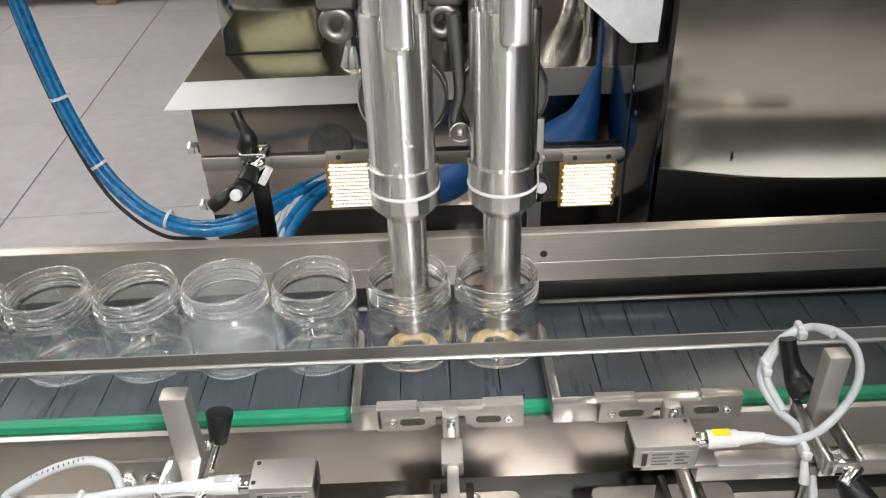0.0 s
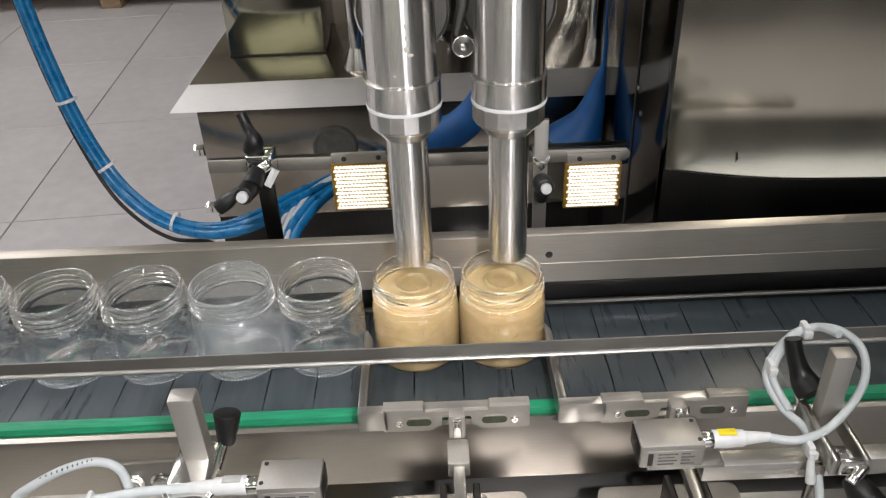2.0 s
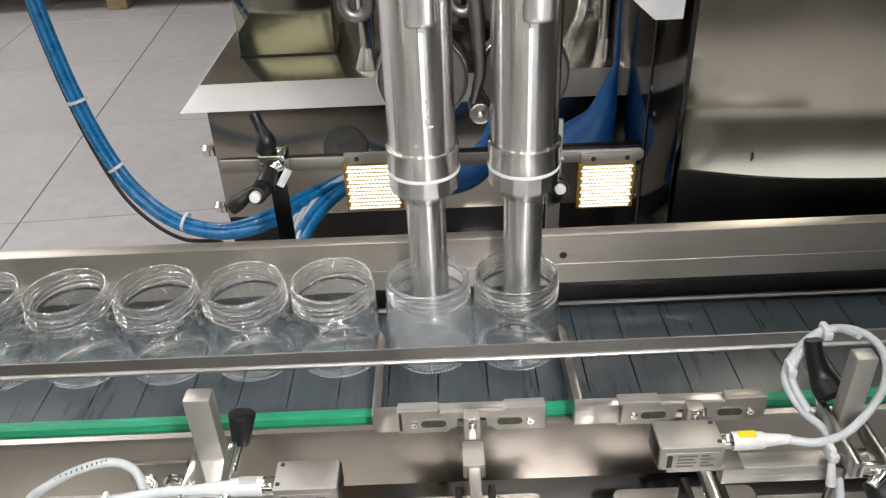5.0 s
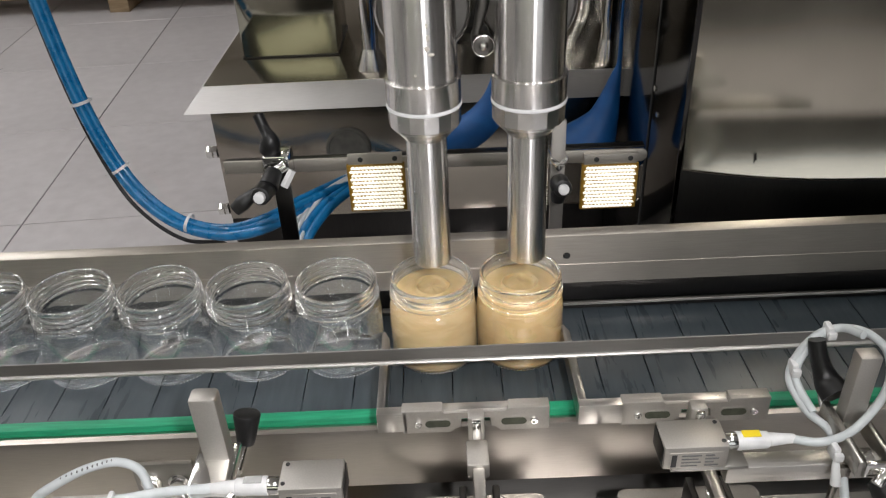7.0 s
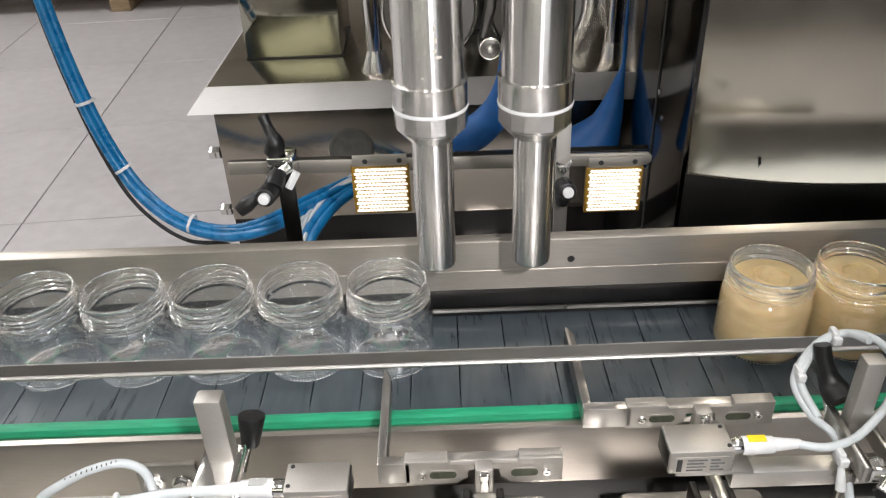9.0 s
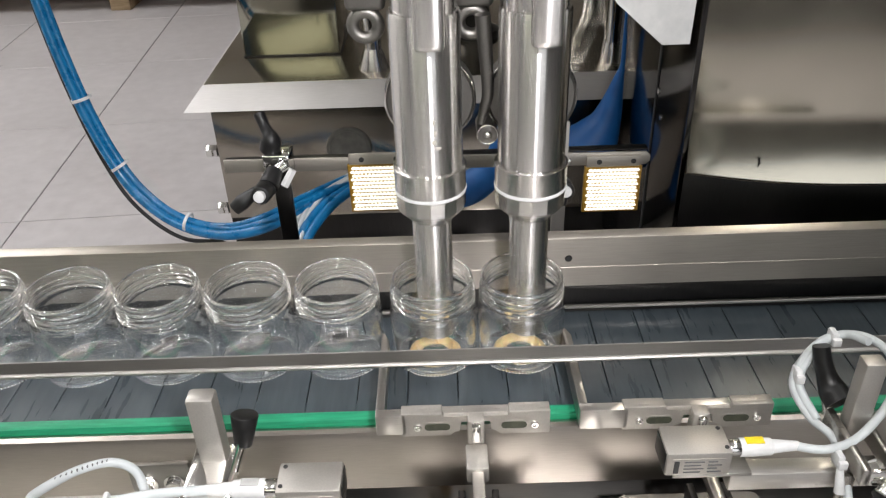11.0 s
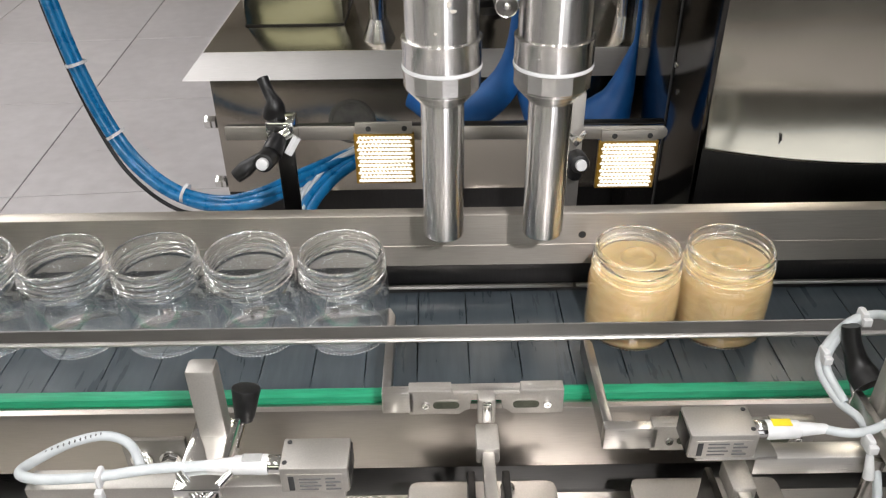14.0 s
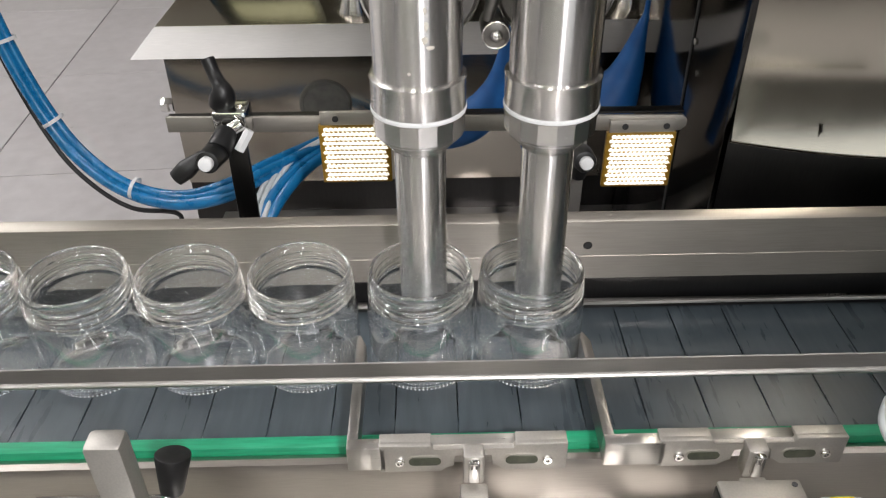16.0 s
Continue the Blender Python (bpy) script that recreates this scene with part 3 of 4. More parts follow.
SPLASH = textured(material("dried_cream", (0.62, 0.58, 0.51), 0.6), 500, (0.56, 0.52, 0.45), (0.68, 0.64, 0.57))
# ---- filling head with two nozzles ----
HEAD = thing("filling_head", (0.003, 0.0, 1.45), "twin stainless steel filling nozzles on a lifting carriage", "filling head")
NX = (-0.0365, 0.0430)


def nozzle(x):
    up = Vector((x, 0, 0))
    sleeve = part("nozzle", lathe([(0.0250, 1.158), (0.0262, 1.159), (0.0262, 1.279), (0.0254, 1.281), (0.0238, 1.281), (0.0238, 1.160), (0.0250, 1.158)], up, 64), POLISH, HEAD, "polished steel nozzle sleeve with scuffs")
    part("outlet_tube", lathe([(0.0135, 1.0000), (0.0152, 0.9985), (0.0160, 1.0000), (0.0162, 1.114), (0.0150, 1.118), (0.0135, 1.118), (0.0135, 1.000)], up, 48), POLISH, sleeve)
    part("cone_collar", lathe([(0.0150, 1.1125), (0.0172, 1.1130), (0.0238, 1.1205), (0.0258, 1.1225), (0.0258, 1.1240), (0.015, 1.1240)], up, 64), POLISH, sleeve)
    part("hex_collar", lathe([(0.0150, 1.1240), (0.0268, 1.1235), (0.0280, 1.1250), (0.0280, 1.1340), (0.0286, 1.1375), (0.0286, 1.1385), (0.015, 1.1385)], up, 16), POLISH, sleeve, "faceted steel collar", 20)
    part("white_seal", lathe([(0.0260, 1.1385), (0.0287, 1.1387), (0.0290, 1.1400), (0.0287, 1.1413), (0.0260, 1.1415)], up, 64), SEAL, sleeve, "white plastic sealing ring")
    part("clamp_band", lathe([(0.0250, 1.1415), (0.0284, 1.1416), (0.0284, 1.1585), (0.0288, 1.1592), (0.0288, 1.1606), (0.0278, 1.1612), (0.0255, 1.1612)], up, 64), POLISH, sleeve)
    part("inner_tube", lathe([(0.0232, 1.20), (0.0232, 1.44), (0.020, 1.44), (0.020, 1.20)], up, 40), POLISH, sleeve)
    part("slot", box(x + 0.0090, x + 0.0108, -0.0258, -0.0240, 1.2620, 1.2815, 0.0004), INK, sleeve)
    # hanging toggle lever in front of the sleeve
    lever_bm = box(x - 0.0072, x + 0.0152, -0.0430, -0.0310, 1.2620, 1.3620, 0.0048, 3)
    part("toggle_lever", lever_bm, POLISH, sleeve, "polished rounded toggle lever")
    # union ring and feed pipe behind the sleeve
    c = (x + 0.002, 0.034, 1.2030)
    part("union_clamp", lathe([(0.020, -0.010), (0.0300, -0.010), (0.0318, -0.0085), (0.0345, -0.0085), (0.0362, -0.006), (0.0362, 0.006), (0.0330, 0.010), (0.020, 0.010)], c, 48, pose(0, 0, 0, 90)), CLAMP, sleeve, "round dark steel pipe clamp")
    part("clamp_rim", ring(0.0352, 0.0009, (c[0], c[1] - 0.0085, c[2]), "Y", 48, 8), CHROME, sleeve)
    if x > 0:
        ear = part("clamp_ear", rod((x - 0.0330, 0.016, 1.176), (x - 0.0330, 0.044, 1.176), 0.0086, seg=28, bevel=0.0020), CLAMP, sleeve, "curled steel clamp ear")
        part("ear_rim", ring(0.0080, 0.0006, (x - 0.0330, 0.0160, 1.176), "Y", 32, 8), CHROME, ear)
        part("hinge_pin", lathe([(0, -0.0030), (0.0024, -0.0022), (0.0040, 0.0), (0.0040, 0.004), (0, 0.004)], (x - 0.0330, 0.0150, 1.176), 20, pose(0, 0, 0, -90)), CHROME, ear)
        part("hinge_arm", hose([(x - 0.0385, 0.020, 1.184), (x - 0.0350, 0.020, 1.198), (x - 0.0325, 0.020, 1.212), (x - 0.0345, 0.020, 1.245), (x - 0.0365, 0.020, 1.270)], 0.0042, 6, 12, (0.0030, 0.0042, 0.0048, 0.0056, 0.0060)), CLAMP, sleeve)
    part("feed_pipe", hose([(x + 0.002, 0.02, 1.203), (x + 0.002, 0.075, 1.203), (x + 0.002, 0.105, 1.225), (x + 0.002, 0.112, 1.28), (x + 0.002, 0.112, 1.40)], 0.0185, 6, 20), DARKSTEEL, sleeve)
    part("pipe_union", rod((x + 0.002, 0.046, 1.203), (x + 0.002, 0.058, 1.203), 0.027, seg=8, bevel=0.001), CAST, sleeve)
    part("eye_clamp", ring(0.0096, 0.0048, (x - 0.0440, 0.030, 1.262), "Y", 32, 12), CLAMP, sleeve)
    part("eye_block", box(x - 0.058, x - 0.028, 0.023, 0.037, 1.2735, 1.296, 0.0045, 3), CLAMP, sleeve)
    return sleeve


for nx in NX:
    tube = nozzle(nx)
    if nx < 0:
        for k, (a, z, w, h) in enumerate(((-78, 1.1965, 0.0016, 0.0032), (-80, 1.1890, 0.0022, 0.0026), (-74, 1.1845, 0.0030, 0.0016), (-79, 1.2050, 0.0012, 0.0024), (-100, 1.1700, 0.0012, 0.0012))):
            c = Vector((nx + 0.0262 * math.cos(radians(a)), 0.0262 * math.sin(radians(a)), z))
            blob = lathe([(0, -1), (0.6, -0.8), (1, 0), (0.7, 0.75), (0, 1)], (0, 0, 0), 9, wobble=lambda i, q: (0.3 * math.sin(3 * q + i), 0.2 * math.cos(2 * q)))
            bmesh.ops.transform(blob, matrix=Matrix.Translation(c) @ pose(0, 0, 0, 0, 0, a + 90) @ Matrix.Diagonal((w * 0.8, 0.0002, h * 0.8, 1)), verts=blob.verts)
            part("dried_splash", blob, SPLASH, tube, "pale dried splash of product", 80)
part("cross_beam", box(-0.16, 0.19, -0.03, 0.13, 1.44, 1.475, 0.003), STEEL, HEAD)
part("carriage_guard", slab([(-0.018, 0.030), (0.016, 0.0), (0.036, 0.0), (0.040, 0.20), (-0.100, 0.20), (-0.058, 0.075)], 0.003, pose(0.118, -0.002, 1.2505, 90), 0.0005), WHITEP, HEAD, "white painted guard plate")

# ---- reflector bar behind the rear guide ----
BAR = thing("lamp_bar", (-0.03, 0.145, 0.905), "stainless flat bar carrying two retroreflectors given a glow", "lamp bar")
part("flat_bar", slab([(-0.242, 0.0), (0.174, 0.0), (0.178, 0.004), (0.178, 0.0095), (0.174, 0.0135), (-0.242, 0.0135)], 0.003, pose(0, 0.1475, 1.0120, 90, 0.6, -0.3), 0.0005), BARSTEEL, BAR)
# dark strip laid on the bar's top as the shadow band above it
part("bar_ledge", box(-0.242, 0.176, 0.1475, 0.158, 1.0240, 1.0258, 0.0005), DARKSTEEL, BAR)


# a retroreflector, no lamp: its rows emit to look lit
def light_panel(x0, x1, z0, z1):
    p = part("light_panel", box(x0, x1, 0.1395, 0.1445, z0, z1, 0.0008), REFLECTOR_AMBER, BAR, "amber retroreflector with its lit rows made to glow")
    rows, cols = 12, 14
    w, h = (x1 - x0 - 0.004) / cols, (z1 - z0 - 0.003) / rows
    for r in range(rows):
        oz = z0 + 0.0015 + (r + 0.5) * h
        pts = [(x0 + 0.0025 + (0.4 * w if r % 2 else 0) + (c + 0.25) * w * 0.485, 0.1390, oz + (0.00055 if c % 2 else -0.00055)) for c in range(cols * 2)]
        swell = [0.00150 if c % 2 else 0.00105 for c in range(cols * 2)]
        part("light_strip", hose(pts, 0.0015, 2, 6, swell), REFLECTOR_GLOW, p, "wavy reflector row given a warm white glow")
    for sx in (0.25, 0.84):
        part("screw_hole", rod((x0 + (x1 - x0) * sx, 0.1393, z1 + 0.0055), (x0 + (x1 - x0) * sx, 0.1402, z1 + 0.0055), 0.0026, seg=14), INK, p)
    part("tab", box(x0 + 0.002, x1 - 0.002, 0.1400, 0.1440, z1, z1 + 0.011, 0.0003), BARSTEEL, p)


light_panel(-0.1200, -0.0625, 0.9690, 1.0215)
light_panel(0.1132, 0.1700, 0.9602, 1.0105)


def lever(p, tip, knob, parent):
    """A black ratchet lever with a white button at its hub."""
    d = Vector(tip) - Vector(p)
    l = part("ratchet_lever", hose([p, Vector(p) + d * 0.45 + Vector((0, 0, 0.003)), tip], 0.006, 6, 14, (0.0090, 0.0066, 0.0060, 0.0075, 0.0062)), BLACK, parent, "black plastic ratchet lever")
    part("hub", rod(Vector(p) - Vector(knob) * 0.5, Vector(p) + Vector(knob) * 0.75, 0.0095, 0.0085, seg=20, bevel=0.0015), BLACK, l)
    part("button", rod(Vector(p) + Vector(knob) * 0.7, Vector(p) + Vector(knob), 0.0052, seg=16, bevel=0.001), WHITEP, l, "white push button")


def bar_stem(x, y, lean, parent):
    part("stem", box(x - 0.008, x + 0.008, y - 0.003, y + 0.003, 0.90, 1.040, 0.001), DARKSTEEL, parent, "dark steel upright strap")
    part("clamp", box(x - 0.0175, x + 0.0090, y + 0.004, y + 0.030, 1.018, 1.044, 0.003), CHROME, parent, "cast metal cross clamp")
    part("clamp_jaw", rod((x - 0.014, y - 0.008, 1.026), (x + 0.008, y - 0.004, 1.040), 0.0055, seg=12, bevel=0.001), CHROME, parent)
    part("clamp_nut", rod((x + 0.004, y - 0.012, 1.020), (x + 0.013, y - 0.006, 1.034), 0.0042, seg=6), WHITEP, parent)


bar_stem(-0.1800, 0.115, 1, BAR)
lever((-0.1905, 0.0850, 1.0255), (-0.2190, 0.0770, 1.0115), (-0.001, -0.022, 0.004), BAR)
part("hub_sleeve", rod((-0.1880, 0.090, 1.0265), (-0.1840, 0.108, 1.0335), 0.0095, 0.0080, seg=18, bevel=0.001), BLACK, BAR)
part("ratchet_lever", hose([(-0.191, 0.132, 1.045), (-0.188, 0.130, 1.057), (-0.194, 0.138, 1.066), (-0.199, 0.144, 1.077)], 0.006, 6, 14, (0.0100, 0.0096, 0.0058, 0.0052, 0.0056)), BLACK, BAR, "upright black plastic ratchet lever")
part("stem", box(0.0785, 0.0915, 0.112, 0.117, 0.90, 1.0710, 0.0006), CAST, BAR, "thin steel upright strap")
part("clamp", box(0.078, 0.092, 0.1176, 0.144, 1.014, 1.032, 0.002), CHROME, BAR)
part("wing_nut", slab([(-0.009, 0.009), (-0.007, 0.011), (0, 0.004), (0.007, 0.011), (0.009, 0.009), (0.003, -0.001), (0, -0.004), (-0.003, -0.001)], 0.004, pose(0.0845, 0.106, 1.0275, 90), 0.0006), CHROME, BAR)
lever((0.0860, 0.098, 1.0115), (0.0840, 0.100, 0.994), (0.001, -0.016, 0.003), BAR)

GROM = textured(material("grey_rubber", (0.14, 0.135, 0.12), 0.5), 90, (0.115, 0.11, 0.10), (0.165, 0.16, 0.14))
# ---- machine table behind the conveyor ----
TABLE = thing("machine_cabinet", (-0.05, 0.62, FLOOR), "stainless steel filling machine cabinet with a sloping table edge", "machine cabinet")
part("front_panel", box(-0.336, 0.30, 0.440, 0.446, 0.797, 0.972, 0.0008), PANEL, TABLE, "brushed steel front sheet")
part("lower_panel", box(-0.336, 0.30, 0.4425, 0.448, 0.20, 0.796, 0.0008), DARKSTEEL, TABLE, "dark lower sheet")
part("lower_shelf", box(-0.300, 0.30, 0.400, 0.4425, 0.742, 0.752, 0.001), STEEL, TABLE)
part("side_panel", box(-0.3365, -0.331, 0.447, 1.05, 0.20, 0.972, 0.0008), PANEL, TABLE)
part("rear_panel", box(-0.331, 0.30, 1.045, 1.05, 0.20, 0.972, 0.0008), PANEL, TABLE)
b = bmesh.new()
lo = [b.verts.new(v) for v in ((-0.362, 0.407, 0.9735), (0.30, 0.407, 0.9735), (0.30, 1.08, 0.9735), (-0.362, 1.08, 0.9735))]
hi = [b.verts.new(v) for v in ((-0.341, 0.447, 0.9965), (0.30, 0.447, 0.9965), (0.30, 1.06, 0.9965), (-0.341, 1.06, 0.9965))]
b.faces.new(lo[::-1])
b.faces.new(hi)
for k in range(4):
    b.faces.new((lo[k], lo[(k + 1) % 4], hi[(k + 1) % 4], hi[k]))
bmesh.ops.bevel(b, geom=list(b.edges), offset=0.0012, segments=2, affect="EDGES", profile=0.5)
part("table_skirt", b, SKIRT, TABLE, "brushed steel sloping table edge")
part("table_top", box(-0.3400, 0.30, 0.4485, 1.0590, 0.9940, 0.9969, 0.0004), TABLETOP, TABLE, "softly mirroring steel table top")
for bz in (0.888, 0.795):
    bolt = part("bolt", rod((-0.362, 0.475, bz), (-0.3465, 0.475, bz), 0.0095, seg=6, bevel=0.0008), CHROME, TABLE)
    part("washer", rod((-0.3470, 0.475, bz), (-0.3366, 0.475, bz), 0.0065, seg=20), BLACK, bolt)
part("cable_grommet", lathe([(0, 0.0042), (0.014, 0.0050), (0.022, 0.0046), (0.0255, 0.0036), (0.0268, 0.0046), (0.0300, 0.0042), (0.0312, 0.0022), (0.0314, 0), (0, 0)], (-0.155, 0.4398, 0.902), 40, pose(0, 0, 0, 90)), GROM, TABLE, "round grey rubber cable grommet")
for x in (-0.30, 0.27):
    for y in (0.48, 1.02):
        part("leg", rod((x, y, FLOOR), (x, y, 0.20), 0.02, seg=16), STEEL_UP, TABLE)

BOXY = thing("valve_housing", (-0.236, 0.60, 0.9970), "square dark-reflecting steel housing on the machine table", "housing")
part("shell", box(-0.3055, -0.1680, 0.5515, 0.69, 0.9978, 1.40, 0.0025), MIRROR, BOXY)
part("base_seam", box(-0.3065, -0.1670, 0.5505, 0.691, 0.9970, 0.9994, 0.0005), DARKSTEEL, BOXY)


def table_leg(x, y, wide):
    ob = thing("support_post", (x, y, 0.9970), "polished round steel post with a flared foot on the table", "post", "posts on the machine table")
    part("flared_foot", lathe([(0, 0), (wide - 0.0002, 0), (wide, 0.002), (0.0130, 0.026), (0.0125, 0.028), (0, 0.028)], (x, y, 0.9970), 32), POLISH, ob)
    part("shaft", rod((x, y, 1.0250), (x, y, 1.60), 0.0118, seg=28), CHROME, ob)


table_leg(-0.116, 0.492, 0.0215)
table_leg(0.2070, 0.488, 0.0150)
table_leg(0.222, 0.731, 0.0150)
knob_thing = thing("hand_knob", (0.03, 0.62, 0.9970), "low dark round valve base on the machine table", "valve")
part("valve_base", lathe([(0, 0), (0.034, 0), (0.034, 0.012), (0.022, 0.018), (0.018, 0.05), (0.022, 0.06), (0.022, 0.20), (0, 0.20)], (0.03, 0.62, 0.9970), 32), DARKSTEEL, knob_thing)

# ---- big hopper cabinet on the right ----
HOP = thing("hopper_cabinet", (0.60, 0.45, FLOOR), "tall brushed stainless steel cabinet with a bulging front sheet", "cabinet")
b = bmesh.new()
cols = 48
ROLL, HEM = 1.0722, 1.0010
heights = [1.75 - (1.75 - ROLL) * r / 40 for r in range(40)] + [ROLL - (ROLL - HEM) * r / 60 for r in range(61)]
swell, outs = 0.0, [0.0] * 41
for r in range(1, 61):
    swell += (ROLL - HEM) / 60 * math.tan(radians(11.5) * ((r - 0.5) / 60) ** 0.62)
    outs.append(swell)
# the hem turns under in a tight roll and runs back up behind
for k in range(1, 9):
    a = math.pi * k / 8
    heights.append(HEM - 0.0022 * math.sin(a))
    outs.append(swell - 0.0022 * (1 - math.cos(a)))
grid = []
for z, bulge in zip(heights, outs):
    line = []
    for c in range(cols + 1):
        x = 0.2075 + 0.95 * c / cols
        u = (x - 0.2075) / 0.95
        dent = 0.0016 * noise.noise(Vector((x * 5.0, 3.1, z * 4.0))) if z > ROLL else 0.0016 * noise.noise(Vector((x * 5.0, 3.1, ROLL * 4.0)))
        lift = 0.011 * max(0.0, 1 - u / 0.16) ** 2 * min(1.0, max(0.0, (ROLL - z) / (ROLL - HEM)))
        line.append(b.verts.new((x, 0.126 - 0.026 * math.sin(math.pi * u) - bulge * min(1.0, 0.75 + 2 * u) + dent * min(1, 12 * u), z + lift)))
    grid.append(line)
for r in range(len(grid) - 1):
    for c in range(cols):
        b.faces.new((grid[r][c], grid[r][c + 1], grid[r + 1][c + 1], grid[r + 1][c]))
part("front_sheet", b, TANK, HOP, "softly dented brushed steel front sheet", 80)
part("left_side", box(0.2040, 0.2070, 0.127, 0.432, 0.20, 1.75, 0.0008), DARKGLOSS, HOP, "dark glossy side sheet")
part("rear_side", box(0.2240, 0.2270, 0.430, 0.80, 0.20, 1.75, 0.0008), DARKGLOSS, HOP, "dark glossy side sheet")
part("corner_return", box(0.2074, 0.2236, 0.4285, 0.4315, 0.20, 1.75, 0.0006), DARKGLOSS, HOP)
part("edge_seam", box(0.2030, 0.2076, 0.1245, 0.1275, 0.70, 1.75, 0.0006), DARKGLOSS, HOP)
part("right_side", box(1.155, 1.158, 0.127, 0.80, 0.20, 1.75, 0.0008), DARKSTEEL, HOP)
part("top_sheet", box(0.2060, 1.158, 0.10, 0.80, 1.751, 1.756, 0.0008), STEEL, HOP)
# coloured dark for the shade and dark reflection under the hem
part("lower_sheet", box(0.2096, 1.1545, 0.135, 0.139, 0.20, 1.04, 0.0008), DARKSTEEL, HOP, "recessed lower sheet coloured dark in place of its dark reflection")
part("scratch", slab([(-0.0012, 0.004), (0.0002, 0.0055), (0.0006, 0.001), (0.0018, -0.003), (0.0004, -0.0015), (-0.0006, -0.006), (-0.0005, 0.0)], 0.0006, pose(0.2735, 0.1138, 1.0235, 90)), DARKSTEEL, HOP, "small dark dent")
part("door_gap", box(0.2025, 0.2038, 0.236, 0.240, 0.70, 1.75, 0.0003), INK, HOP, "dark vertical door gap")
part("hinge_screw", rod((0.2025, 0.212, 1.030), (0.2040, 0.212, 1.030), 0.003, seg=12), CHROME, HOP)
part("hinge_screw", rod((0.2025, 0.230, 1.052), (0.2040, 0.230, 1.052), 0.003, seg=12), CHROME, HOP)
for x in (0.26, 1.10):
    for y in (0.18, 0.75):
        part("leg", rod((x, y, FLOOR), (x, y, 0.20), 0.022, seg=16), STEEL_UP, HOP)

# ---- body of the added lamp above the aisle ----
LAMP = thing("work_lamp", (0.19, -0.90, 3.5), "added unseen round white lamp on a ceiling stem, in place of a torch", "lamp")
tilt = look(ADDED_SPOT_AT, ADDED_SPOT_TO)
part("shade", lathe([(0.058, 0.004), (0.064, 0.004), (0.064, 0.030), (0.030, 0.060), (0, 0.062), (0, 0.056), (0.028, 0.054), (0.058, 0.028), (0.058, 0.004)], ADDED_SPOT_AT, 32, tilt.to_3x3().to_4x4()), WHITEP, LAMP)
part("stem", rod(Vector(ADDED_SPOT_AT) + tilt.to_3x3() @ Vector((0, 0, 0.055)), (0.19, -0.90, 3.498), 0.006, seg=12), WHITEP, LAMP)

# ---- hoses and cables ----
H1 = thing("drooping_hose", (0.15, 0.30, 0.95), "soft blue hose drooping behind the reflector bar", "hose")
part("hose_body", hose([(0.1994, 0.372, 1.3200), (0.1954, 0.372, 1.1065), (0.1961, 0.372, 1.0661), (0.1962, 0.372, 1.0317), (0.1935, 0.372, 1.0166), (0.1904, 0.372, 0.9999), (0.1865, 0.372, 0.9798), (0.1809, 0.372, 0.9594), (0.1719, 0.372, 0.9402), (0.1580, 0.372, 0.9185)], 0.02, 8, 24, (0.0014, 0.0014, 0.0024, 0.0028, 0.0060, 0.0095, 0.0143, 0.0198, 0.0295, 0.0405)), BLUE_DARK, H1)
part("air_hose", hose([(0.054, 0.115, 1.42), (0.054, 0.200, 1.39), (0.052, 0.265, 1.22), (0.050, 0.285, 1.10), (0.047, 0.295, 1.045), (0.034, 0.300, 1.006), (0.006, 0.300, 0.980), (-0.030, 0.310, 0.970), (-0.068, 0.330, 0.984)], 0.02, 8, 24, (0.006, 0.006, 0.007, 0.010, 0.0135, 0.0185, 0.021, 0.021, 0.017)), BLUE_DARK, HEAD, "soft blue drooping hose")
part("air_hose", hose([(0.052, 0.290, 1.12), (0.052, 0.292, 1.065), (0.057, 0.296, 1.020), (0.068, 0.300, 0.980), (0.082, 0.305, 0.940)], 0.012, 8, 20, (0.006, 0.0115, 0.0125, 0.0135, 0.014)), BLUE_DARK, HEAD, "soft blue drooping hose")

TUBES = thing("air_hose_bundle", (-0.30, 0.30, 0.84), "bundle of glossy blue air hoses held by white cable ties", "hose bundle")
LINE = [(-0.500, 0.385, 1.30), (-0.486, 0.365, 1.14), (-0.462, 0.347, 1.014), (-0.431, 0.332, 0.930), (-0.395, 0.315, 0.888), (-0.350, 0.298, 0.866), (-0.298, 0.283, 0.862), (-0.248, 0.280, 0.872), (-0.205, 0.320, 0.876), (-0.145, 0.372, 0.880), (-0.085, 0.4395, 0.880)]
for k, (ox, oz, rr) in enumerate(((0.0, 0.0, 0.0065), (0.0055, 0.0055, 0.0050), (-0.002, 0.0075, 0.0045))):
    pts = [Vector(p) + Vector((ox, 0.004 * k, oz * (1 if i < 7 else 1.4))) for i, p in enumerate(LINE)]
    part("hose", hose(pts, rr, 8, 14), BLUE, TUBES)
part("black_cable", hose([Vector(p) + Vector((-0.006, 0.002, -0.012 - (0.006 if 3 <= i <= 5 else 0))) for i, p in enumerate(LINE[:7])] + [(-0.290, 0.262, 0.842), (-0.262, 0.240, 0.800)], 0.0026, 8, 10), BLACK, TUBES, "thin black cable")
for p, d in (((-0.462, 0.347, 1.016), (0.25, -0.1, -1)), ((-0.431, 0.332, 0.933), (0.45, -0.1, -0.8)), ((-0.350, 0.298, 0.869), (0.95, -0.2, -0.3))):
    q = Vector(d).to_track_quat("Z", "Y").to_matrix().to_4x4()
    part("cable_tie", lathe([(0.0110, -0.0018), (0.0122, -0.0018), (0.0122, 0.0018), (0.0110, 0.0018), (0.0110, -0.0018)], Vector(p) + Vector((0.0025, 0.002, 0.004)), 20, q), WHITEP, TUBES, "white cable tie")
